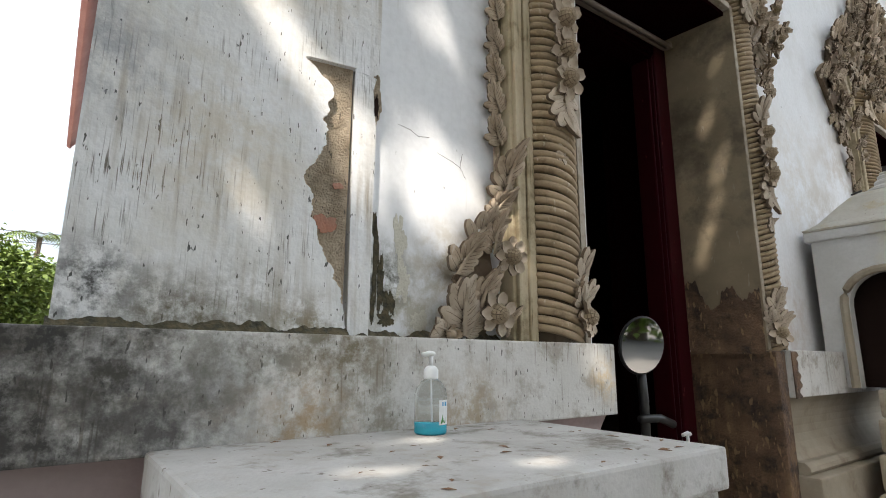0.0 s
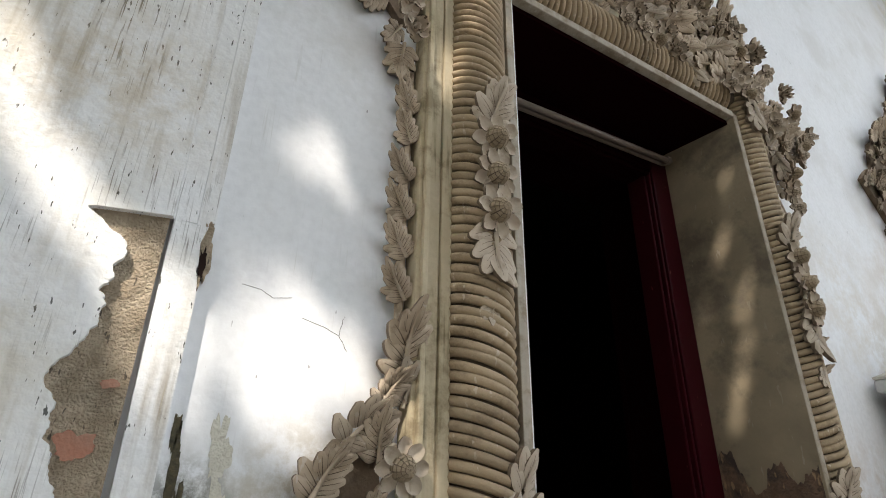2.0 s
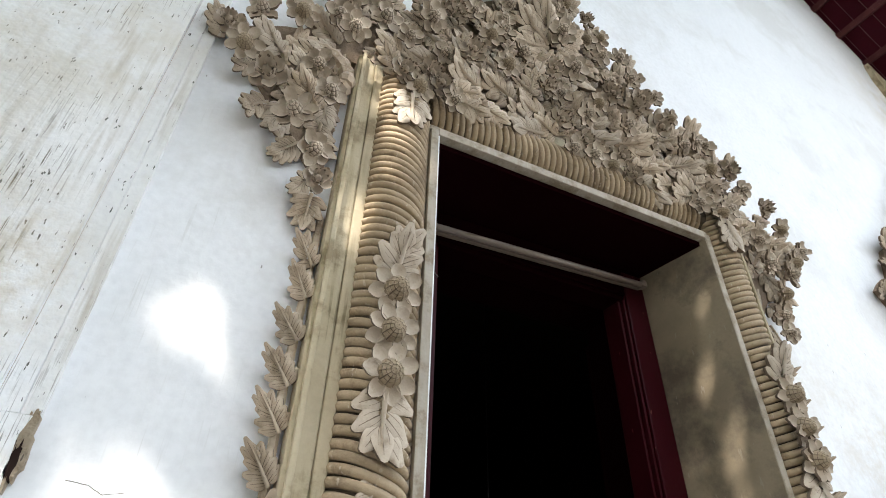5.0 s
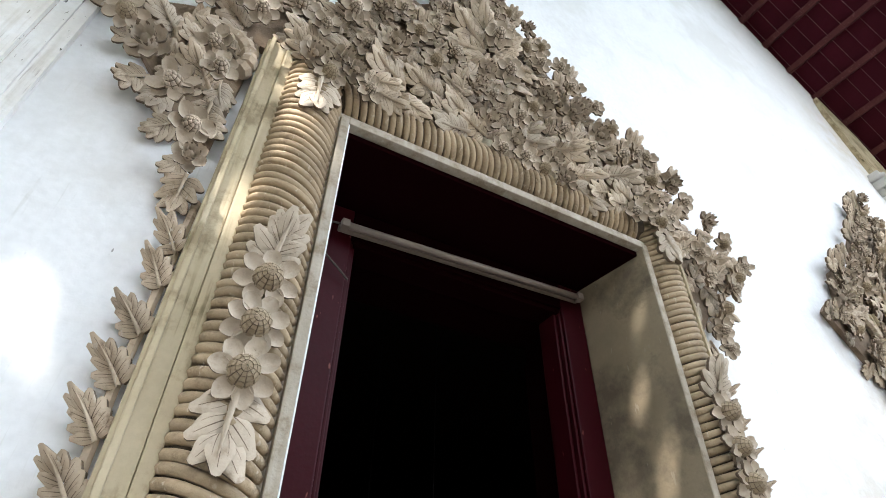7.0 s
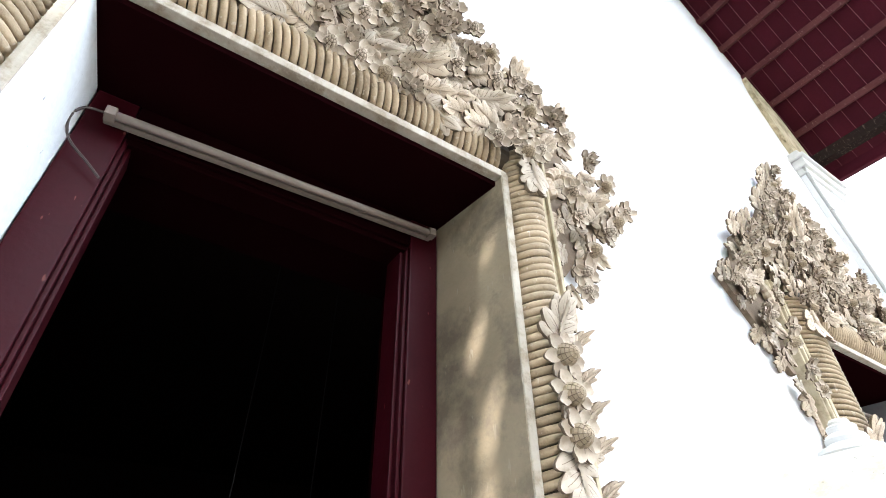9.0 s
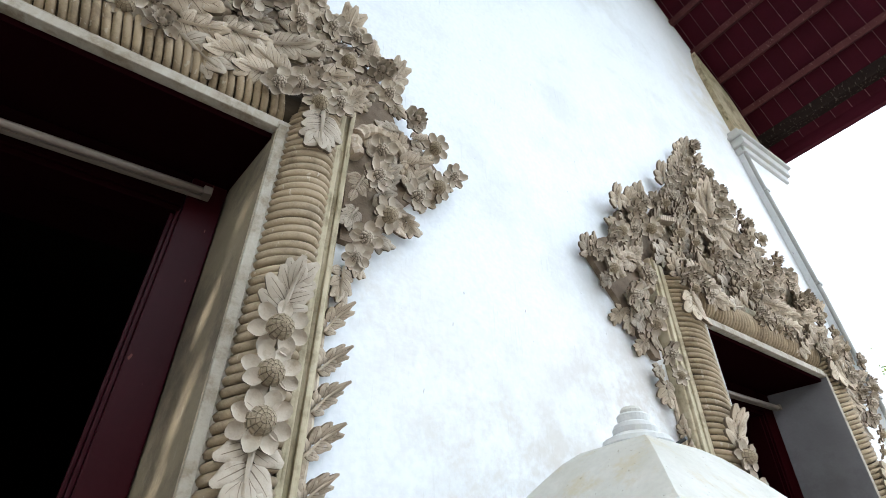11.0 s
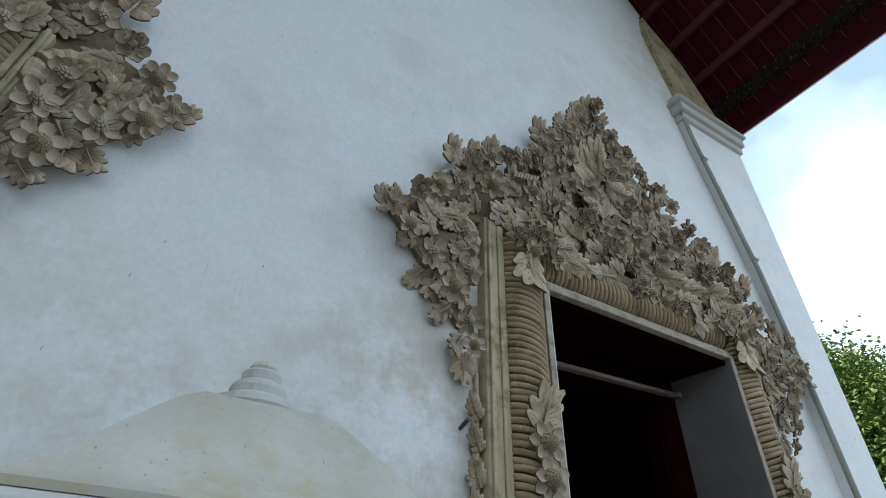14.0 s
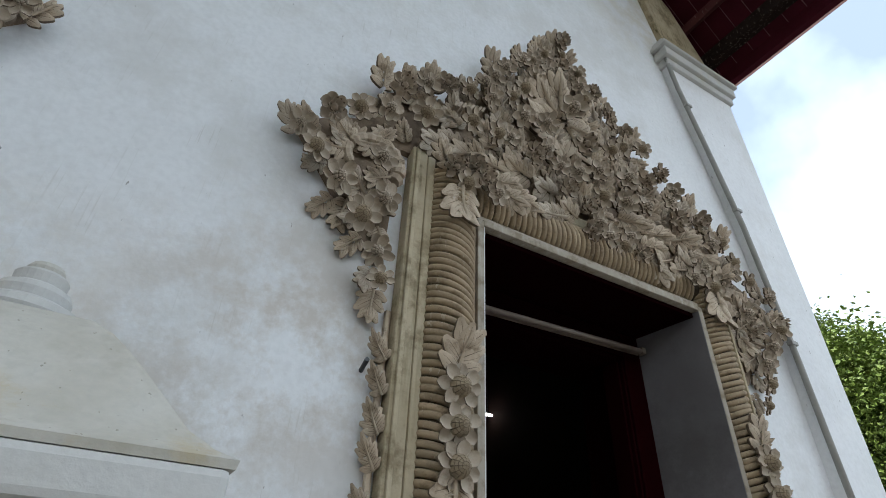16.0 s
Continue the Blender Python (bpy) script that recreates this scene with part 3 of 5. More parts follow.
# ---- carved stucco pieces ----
def shade_slot(me):
    """Second slot: cut edges and grooves of a carved piece, shade put into their colour."""
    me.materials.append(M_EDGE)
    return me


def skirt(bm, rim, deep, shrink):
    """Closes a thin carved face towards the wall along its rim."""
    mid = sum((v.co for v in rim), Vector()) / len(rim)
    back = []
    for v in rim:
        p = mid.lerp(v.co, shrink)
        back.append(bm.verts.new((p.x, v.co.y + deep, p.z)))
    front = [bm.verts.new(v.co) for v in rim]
    # Edge faces take the dark slot, drawing shade round each piece.
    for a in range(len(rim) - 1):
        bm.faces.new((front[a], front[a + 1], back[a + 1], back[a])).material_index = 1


def lobe_into(bm, x, z, angle, length, width, lift, lip):
    """One lobe of a leaf: a grooved tongue with a scalloped end, rising from the midrib."""
    d, s = Vector((math.sin(angle), 0, math.cos(angle))), Vector((math.cos(angle), 0, -math.sin(angle)))
    grid = []
    for i in range(6):
        t = i / 5
        w = width * (0.40 + 0.60 * math.sin(math.pi * min(1, 0.10 + 0.80 * t)))
        row = []
        for u, reach in ((-1, 0.72), (-0.5, 0.97 if i == 5 else 0.93), (0, 1.0), (0.5, 0.97 if i == 5 else 0.93), (1, 0.72)):
            y = -lift - 0.05 * math.sin(math.pi * t * 0.85) + (0.045 if u == 0 else 0.0) * (1 - 0.5 * t) + 0.055 * u * u - lip * t * t
            p = Vector((x, 0, z)) + d * (t * length * reach) + s * (u * w)
            row.append(bm.verts.new((p.x, y, p.z)))
        grid.append(row)
    for p, q in zip(grid, grid[1:]):
        for k in range(4):
            bm.faces.new((p[k], p[k + 1], q[k + 1], q[k]))
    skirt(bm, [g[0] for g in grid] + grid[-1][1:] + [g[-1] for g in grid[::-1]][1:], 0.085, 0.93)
    # cut veins, the shade in them drawn as thin dark strips
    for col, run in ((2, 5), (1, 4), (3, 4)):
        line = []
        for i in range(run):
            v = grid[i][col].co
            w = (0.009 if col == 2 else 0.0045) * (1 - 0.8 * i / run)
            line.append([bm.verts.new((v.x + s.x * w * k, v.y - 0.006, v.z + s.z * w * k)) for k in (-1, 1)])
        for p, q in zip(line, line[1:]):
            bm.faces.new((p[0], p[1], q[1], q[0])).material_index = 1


def leaf_mesh(name, pairs=3, width=0.5, curl=0.2, seed=0, mat=None):
    """An acanthus leaf 1 long along +z, its face towards -y: pairs of overlapping lobes on a raised midrib, a broad end lobe."""
    rnd = random.Random(seed)
    bm = bmesh.new()
    for k in range(pairs):
        t = k / max(1, pairs - 1)
        for sgn in (-1, 1):
            span = width * (0.86 + 0.25 * math.sin(math.pi * (0.25 + 0.6 * t))) * rnd.uniform(0.88, 1.12)
            lobe_into(bm, sgn * 0.02, 0.05 + 0.50 * t + rnd.uniform(-0.02, 0.02), sgn * radians(66 - 32 * t + rnd.uniform(-6, 6)), span, 0.33 * span + 0.015, 0.07 + 0.03 * k + 0.012 * (sgn > 0), rnd.uniform(-0.03, 0.07))
    lobe_into(bm, 0, 0.50, rnd.uniform(-0.12, 0.12), 0.48, 0.36 * width, 0.07 + 0.03 * pairs, 0.05)
    rows = []
    for i in range(7):
        t = i / 6
        w = 0.05 * (1 - 0.7 * t)
        rows.append([bm.verts.new((x, y, 0.86 * t - 0.06)) for x, y in ((-w, -0.09 - 0.03 * pairs * t), (0, -0.15 - 0.03 * pairs * t), (w, -0.09 - 0.03 * pairs * t))])
    for p, q in zip(rows, rows[1:]):
        for k in range(2):
            bm.faces.new((p[k], p[k + 1], q[k + 1], q[k]))
    for v in bm.verts:
        v.co.y += 0.32 * v.co.x ** 2 - curl * 0.5 * max(0, v.co.z - 0.25) ** 2
    return shade_slot(mesh_from(name, bm, mat or M_STUCCO, True))


def petal_into(bm, angle, start, length, width, cup, tilt, drop=0.0):
    """One round spoon-shaped petal growing outwards from the centre in the x-z plane, its hollow face towards -y."""
    rot = Matrix.Rotation(angle, 4, "Y")
    grid = []
    for i in range(7):
        t = i / 6
        w = width * max(0.16, math.sin(math.pi * (0.16 + 0.74 * t)) ** 0.5)
        row = []
        for u in (-1, -0.55, 0, 0.55, 1):
            y = -0.16 - drop - tilt * t - cup * (0.20 * u * u + 0.22 * max(0, t - 0.5)) + 0.10 * math.sin(math.pi * t) * (1 - u * u) * 0.6
            row.append(bm.verts.new(rot @ Vector((w * u, y, start + t * length - 0.12 * length * u * u * t * t))))
        grid.append(row)
    for a, b in zip(grid, grid[1:]):
        for k in range(4):
            bm.faces.new((a[k], a[k + 1], b[k + 1], b[k]))
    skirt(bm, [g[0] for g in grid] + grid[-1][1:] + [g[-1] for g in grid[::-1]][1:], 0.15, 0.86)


def hatched_into(bm, radius, height, y0, seg=9, rings=4):
    """A domed seed head cut into raised cells by grooves coloured dark for shade."""
    def on(f, a, k):
        return Vector((radius * k * math.cos(f) * math.cos(a), y0 - height * k * math.sin(f), radius * k * math.cos(f) * math.sin(a)))

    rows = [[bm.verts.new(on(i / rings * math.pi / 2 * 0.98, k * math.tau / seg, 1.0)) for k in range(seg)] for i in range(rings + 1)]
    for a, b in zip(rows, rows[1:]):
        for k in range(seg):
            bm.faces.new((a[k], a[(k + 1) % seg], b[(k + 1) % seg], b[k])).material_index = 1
    for i in range(rings):
        for k in range(seg):
            f0, f1 = (i + 0.10) / rings * math.pi / 2 * 0.98, (i + 0.90) / rings * math.pi / 2 * 0.98
            a0, a1 = (k + 0.10) * math.tau / seg, (k + 0.90) * math.tau / seg
            top = [bm.verts.new(on(f, a, 1.09)) for f, a in ((f0, a0), (f0, a1), (f1, a1), (f1, a0))]
            low = [bm.verts.new(on(f, a, 1.0)) for f, a in ((f0, a0), (f0, a1), (f1, a1), (f1, a0))]
            bm.faces.new(top)
            for j in range(4):
                bm.faces.new((top[j], low[j], low[(j + 1) % 4], top[(j + 1) % 4]))


def segmented_into(bm, radius, height, y0, seg=16, rings=5):
    """A bud-like head of fluted segments."""
    rows = []
    for i in range(rings + 1):
        f = i / rings * math.pi / 2 * 0.97
        rows.append([bm.verts.new((radius * math.cos(f) * math.cos(k * math.tau / seg) * (1.08 if k % 2 else 0.9), y0 - height * math.sin(f) * (1.0 if k % 2 else 0.93), radius * math.cos(f) * math.sin(k * math.tau / seg) * (1.08 if k % 2 else 0.9))) for k in range(seg)])
    for a, b in zip(rows, rows[1:]):
        for k in range(seg):
            bm.faces.new((a[k], a[(k + 1) % seg], b[(k + 1) % seg], b[k]))
    bm.faces.new(rows[-1])


def flower_mesh(name, petals=7, cup=0.5, seed=0, head=0.34, hatched=True):
    """A flower of radius about 1: round petals set apart round a domed head."""
    rnd = random.Random(seed)
    bm = bmesh.new()
    for k in range(petals):
        petal_into(bm, k * math.tau / petals + rnd.uniform(-0.12, 0.12), 0.30, rnd.uniform(0.60, 0.76), 2.3 / petals * rnd.uniform(0.9, 1.08), cup * rnd.uniform(0.5, 1.4), rnd.uniform(-0.12, 0.25), 0.09 * (k % 2))
    if not hatched:
        for k in range(5):
            petal_into(bm, (k + 0.5) * math.tau / 5 + rnd.uniform(-0.15, 0.15), 0.10, 0.40, 0.24, 1.0, 0.30, 0.2)
        segmented_into(bm, head * 0.8, 0.62, -0.12)
    else:
        hatched_into(bm, head * 1.1, 0.56, -0.16)
    return shade_slot(mesh_from(name, bm, M_PETAL, True))


def bud_mesh(name, seed=0):
    rnd = random.Random(seed)
    bm = bmesh.new()
    segmented_into(bm, 0.5, 0.8, 0.0)
    for k in range(5):
        petal_into(bm, k * math.tau / 5 + rnd.uniform(-0.2, 0.2), 0.28, 0.62, 0.34, 0.9, 0.3)
    return shade_slot(mesh_from(name, bm, M_STUCCO, True))


LEAVES = [leaf_mesh("acanthus_leaf", 3, 0.46, 0.3, 1), leaf_mesh("acanthus_leaf", 4, 0.42, 0.2, 2), leaf_mesh("acanthus_leaf", 3, 0.52, 0.6, 3), leaf_mesh("acanthus_leaf", 3, 0.42, -0.1, 4)]
PALE = [leaf_mesh("acanthus_leaf", 3, 0.46, 0.35, 11, M_PETAL), leaf_mesh("acanthus_leaf", 4, 0.44, 0.25, 12, M_PETAL)]
SLIM = [leaf_mesh("slim_leaf", 4, 0.36, 0.9, 5), leaf_mesh("slim_leaf", 3, 0.40, 1.3, 6), leaf_mesh("slim_leaf", 4, 0.34, 1.1, 7)]
FLOWERS = [flower_mesh("flower", 7, 0.5, 1), flower_mesh("flower", 6, 0.8, 2, 0.36), flower_mesh("flower", 8, 0.4, 3, 0.32), flower_mesh("flower", 7, 0.9, 4, 0.36, False), flower_mesh("flower", 6, 0.7, 5, 0.4, False)]
BUDS = [bud_mesh("bud", 1), bud_mesh("bud", 2)]


def single_petal():
    bm = bmesh.new()
    petal_into(bm, 0, 0.38, 0.62, 0.285, 0.4, -0.04)
    return shade_slot(mesh_from("petal", bm, M_PETAL, True))


def seed_head():
    bm = bmesh.new()
    hatched_into(bm, 0.43, 0.52, -0.12, 11, 5)
    return shade_slot(mesh_from("seed_head", bm, M_HEADS))


PETAL, HEAD = single_petal(), seed_head()


def big_flower(parent, x, y, z, size, roll, tip, yaw, rnd):
    """A flower with its petals as pieces of their own round a hatched seed head."""
    ob = share("flower", HEAD, parent, pose(x, y, z, tip, 0, 0) @ pose(0, 0, 0, 0, 0, yaw) @ pose(0, 0, 0, 0, roll, 0) @ Matrix.Diagonal((size, size * 1.1, size, 1)))
    count = rnd.choice((7, 8, 8))
    for k in range(count):
        share("petal", PETAL, ob, pose(0, -0.06 * (k % 2) + rnd.uniform(-0.02, 0.02), 0, 0, k * 360 / count + rnd.uniform(-6, 6), 0) @ pose(0, 0, 0, rnd.uniform(-9, 9), 0, rnd.uniform(-9, 9)))
    return ob


def ring_mesh(name, radius, minor, lean=0.0):
    """One cord of a rope moulding: a bent roll across a half-round shaft that runs along z."""
    bm = bmesh.new()
    seg, sides = 14, 7
    rows = []
    for i in range(seg + 1):
        a = math.pi * (1 + i / seg)
        c = Vector((math.cos(a), math.sin(a), 0))
        z = lean * math.cos(a)
        rows.append([bm.verts.new(c * (radius + minor * math.cos(k * math.tau / sides)) + Vector((0, 0, z + minor * 0.98 * math.sin(k * math.tau / sides)))) for k in range(sides)])
    for p, q in zip(rows, rows[1:]):
        for k in range(sides):
            bm.faces.new((p[k], p[(k + 1) % sides], q[(k + 1) % sides], q[k]))
    return mesh_from(name, bm, M_COIL, True)


RING = ring_mesh("cord", 0.099, 0.0140, -0.03)
RING_MIRROR = ring_mesh("cord", 0.088, 0.0140, 0.03)
RING_TOP = ring_mesh("cord", 0.084, 0.0140, 0.026)


def upper_line(u):
    """The outline of the pediment's foliage above the opening, by distance from the middle."""
    u = abs(u)
    knots = ((0, 5.0), (0.1, 4.80), (0.3, 4.60), (0.47, 4.42), (0.72, 4.08), (0.79, 3.90), (0.86, 4.06), (1.11, 3.90), (1.18, 3.68), (1.28, 3.64), (1.40, 3.55), (1.5, 3.45), (1.56, 3.4))
    for (a, za), (b, zb) in zip(knots, knots[1:]):
        if a <= u <= b:
            return za + (zb - za) * (u - a) / (b - a)
    return 0


def lower_line(u):
    u = abs(u)
    return 3.50 if u < 1.0 else 2.80 + (u - 1.0) * 1.2


def put(kind, parent, x, y, z, size, roll=0.0, tip=0.0, yaw=0.0, flat=1.0, rnd=random):
    """Sets a carved piece: roll turns it in the wall's plane (0: pointing up), tip turns its face downwards."""
    if kind == "big_flower":
        return big_flower(parent, x, y, z, size, roll, tip, yaw, rnd)
    name, stock = {"leaf": ("leaf", LEAVES), "slim": ("leaf", SLIM), "pale": ("leaf", PALE), "flower": ("flower", FLOWERS), "bud": ("bud", BUDS)}[kind]
    if name == "leaf":
        size *= 0.84
    m = pose(x, y, z, tip, 0, 0) @ pose(0, 0, 0, 0, 0, yaw) @ pose(0, 0, 0, 0, roll, 0) @ Matrix.Diagonal((size, size * flat, size, 1))
    return share(name, rnd.choice(stock), parent, m)


def pediment(frame_ob, xc, rnd, tendril, lean):
    """Fills the pediment: clustered flowers and leaf tips along the outline, a scroll in each wing, a large flower with
    spreading leaves in the middle, then flowers and leaves crowding the rest."""
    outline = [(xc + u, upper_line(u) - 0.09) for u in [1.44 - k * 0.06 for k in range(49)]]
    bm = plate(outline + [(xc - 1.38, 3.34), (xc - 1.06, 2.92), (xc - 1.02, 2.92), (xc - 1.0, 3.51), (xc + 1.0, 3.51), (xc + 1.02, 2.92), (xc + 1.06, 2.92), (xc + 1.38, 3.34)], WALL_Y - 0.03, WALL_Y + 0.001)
    part("bed", bm, M_BED, frame_ob, "ochre stucco bed behind the foliage, gap shade in its colour")
    taken = []

    def across(u):
        return xc + u + lean * max(0.0, 1 - abs(u) / 0.75)

    def claim(u, z, r):
        taken.append((u, z, r))

    def free(u, z, r):
        if any((a - u) ** 2 + (b - z) ** 2 < (r + c) ** 2 for a, b, c in taken):
            return False
        claim(u, z, r)
        return True

    def inside(u, z, pad):
        return lower_line(u) + pad < z < upper_line(u) - pad and abs(u) < 1.5 and (z > 3.53 or abs(u) > 1.02 + pad * 0.6)

    def bloom(u, z, r, out=0.09):
        claim(u, z, r * 0.80)
        kind = "big_flower" if rnd.random() < 0.35 else "flower"
        put(kind, frame_ob, across(u), WALL_Y - out - rnd.uniform(0, 0.03), z, r, rnd.uniform(0, 360), rnd.uniform(5, 32), rnd.uniform(-24, 24), 1.15, rnd)

    def tongue(u, z, s, roll, out=0.035, tip=None):
        put("leaf" if rnd.random() < 0.8 else "pale", frame_ob, across(u), WALL_Y - out, z, s, roll, rnd.uniform(2, 20) if tip is None else tip, rnd.uniform(-15, 15), 1.15, rnd)

    for sgn in (-1, 1):
        # scroll in the wing, ribbed and tapering, round its own flower
        pts, radii = [], []
        for k in range(25):
            a = radians(215 - 250 * k / 24)
            r = 0.125 - 0.03 * k / 24
            pts.append((xc + sgn * (-math.cos(a) * -r + 1.13), WALL_Y - 0.06, 3.36 + math.sin(a) * r))
            radii.append((0.032 - 0.016 * k / 24) * (1.12 if k % 2 else 0.9))
        part("scroll", tube(pts, 0.03, 8, radii), M_STUCCO, frame_ob, "curled stucco scroll")
        for k in range(9):
            a = radians(215 - 250 * k / 8)
            claim(sgn * (1.13 + math.cos(a) * 0.115), 3.36 + math.sin(a) * 0.115, 0.015)
        bloom(sgn * 1.11, 3.33, 0.062)
        # the wing's outer and lower edge
        for u, z, r in ((1.43, 3.36, 0.055), (1.34, 3.48, 0.066), (1.36, 3.28, 0.066), (1.22, 3.56, 0.066), (1.26, 3.17, 0.072), (1.15, 3.04, 0.072), (1.08, 2.91, 0.062), (1.05, 2.80, 0.05)):
            bloom(sgn * u, z, r)
        for u, z, s, roll in ((1.43, 3.37, 0.14, 40), (1.30, 3.27, 0.12, 110), (1.25, 3.12, 0.13, 140), (1.12, 2.99, 0.13, 135), (1.06, 2.87, 0.12, 150), (1.04, 2.80, 0.15, 180), (1.19, 3.13, 0.16, 170), (1.22, 3.40, 0.14, -20), (1.07, 3.22, 0.15, 195), (1.06, 3.06, 0.13, 205)):
            tongue(sgn * u, z, s, sgn * roll)
        # peaks of the shoulder
        for u, z, s, roll in ((1.13, 3.80, 0.16, 14), (1.03, 3.84, 0.15, -5), (0.89, 3.93, 0.19, 6), (0.98, 3.88, 0.13, 20), (0.72, 3.97, 0.15, 25), (0.50, 4.30, 0.18, 18), (0.30, 4.50, 0.16, 25), (0.16, 4.66, 0.15, 22)):
            tongue(sgn * u, z, s, sgn * roll, 0.06, 6)
        for u, z, r in ((1.06, 3.78, 0.068), (0.94, 3.90, 0.066), (0.92, 3.72, 0.075), (1.10, 3.64, 0.064), (0.71, 4.00, 0.062), (0.62, 4.10, 0.064), (0.53, 4.24, 0.064), (0.44, 4.35, 0.062), (0.33, 4.46, 0.062), (0.23, 4.55, 0.06), (0.13, 4.66, 0.058)):
            bloom(sgn * u, z, r)
        # leaves flowing outwards along the lintel
        for k in range(5):
            tongue(sgn * (0.12 + 0.17 * k), 3.60 + 0.03 * (k % 2), rnd.uniform(0.19, 0.23), sgn * rnd.uniform(70, 118), 0.07, 14)
            claim(sgn * (0.22 + 0.17 * k), 3.59, 0.05)
    # the apex
    bloom(0.03, 4.78, 0.056)
    tongue(0.0, 4.78, 0.24, rnd.uniform(-4, 4), 0.06, 6)
    tongue(0.07, 4.76, 0.15, 28, 0.06)
    tongue(-0.07, 4.76, 0.15, -28, 0.06)
    # the middle flower and its leaves
    for roll, s in ((-15, 0.34), (40, 0.26), (95, 0.28), (150, 0.30), (205, 0.32), (250, 0.28), (305, 0.30)):
        a = radians(roll)
        put("leaf", frame_ob, xc + lean + math.sin(a) * 0.05, WALL_Y - 0.07, 4.17 + math.cos(a) * 0.05, s, roll, 10, 0, 1.0, rnd)
        claim(math.sin(a) * s * 0.55, 4.17 + math.cos(a) * s * 0.55, 0.06)
    put("flower", frame_ob, xc + lean, WALL_Y - 0.16, 4.20, 0.085, 10, 20, -15, 1.2, rnd)
    put("flower", frame_ob, xc + lean + 0.05, WALL_Y - 0.15, 3.95, 0.08, 30, 20, -10, 1.2, rnd)
    claim(0.0, 4.20, 0.07)
    claim(0.05, 3.95, 0.06)
    if tendril:
        bm = bmesh.new()
        for k in range(8):
            t = k / 7
            bmesh.ops.create_cube(bm, size=1.0, matrix=pose(xc - 0.78 + 0.15 * t, WALL_Y - 0.09, 3.86 + 0.05 * t, 0, 24, 0) @ Matrix.Diagonal((0.011, 0.05, 0.05 - 0.012 * abs(t - 0.4), 1)))
        part("tendril", bm, M_STUCCO, frame_ob, "ribbed stucco tendril")
        claim(-0.70, 3.88, 0.06)
    for _ in range(2600):
        u, z, r = rnd.uniform(-1.4, 1.4), rnd.uniform(2.8, 4.9), rnd.uniform(0.056, 0.074)
        if inside(u, z, r * 0.7) and free(u, z, r * 0.95):
            put("big_flower" if rnd.random() < 0.25 else "flower", frame_ob, across(u), WALL_Y - rnd.uniform(0.105, 0.15), z, r, rnd.uniform(0, 360), rnd.uniform(5, 32), rnd.uniform(-22, 22), 1.15, rnd)
            for j in range(rnd.choice((2, 3, 3))):
                roll = math.degrees(math.atan2(u, z - 3.4)) + rnd.uniform(-110, 110)
                du, dz = math.sin(radians(roll)), math.cos(radians(roll))
                s = rnd.uniform(0.13, 0.19)
                if inside(u + du * (r + s * 0.6), z + dz * (r + s * 0.6), 0.0):
                    tongue(u + du * r * 0.7, z + dz * r * 0.7, s, roll)
    for _ in range(2600):
        u, z, s = rnd.uniform(-1.45, 1.45), rnd.uniform(2.8, 4.9), rnd.uniform(0.12, 0.18)
        roll = math.degrees(math.atan2(u, z - 3.3)) + rnd.uniform(-60, 60) + (180 if rnd.random() < 0.25 else 0)
        du, dz = math.sin(radians(roll)) * s, math.cos(radians(roll)) * s
        if inside(u, z, 0.02) and inside(u + du * 0.8, z + dz * 0.8, 0.0) and free(u + du * 0.5, z + dz * 0.5, 0.022):
            tongue(u, z, s, roll, rnd.uniform(0.03, 0.07))


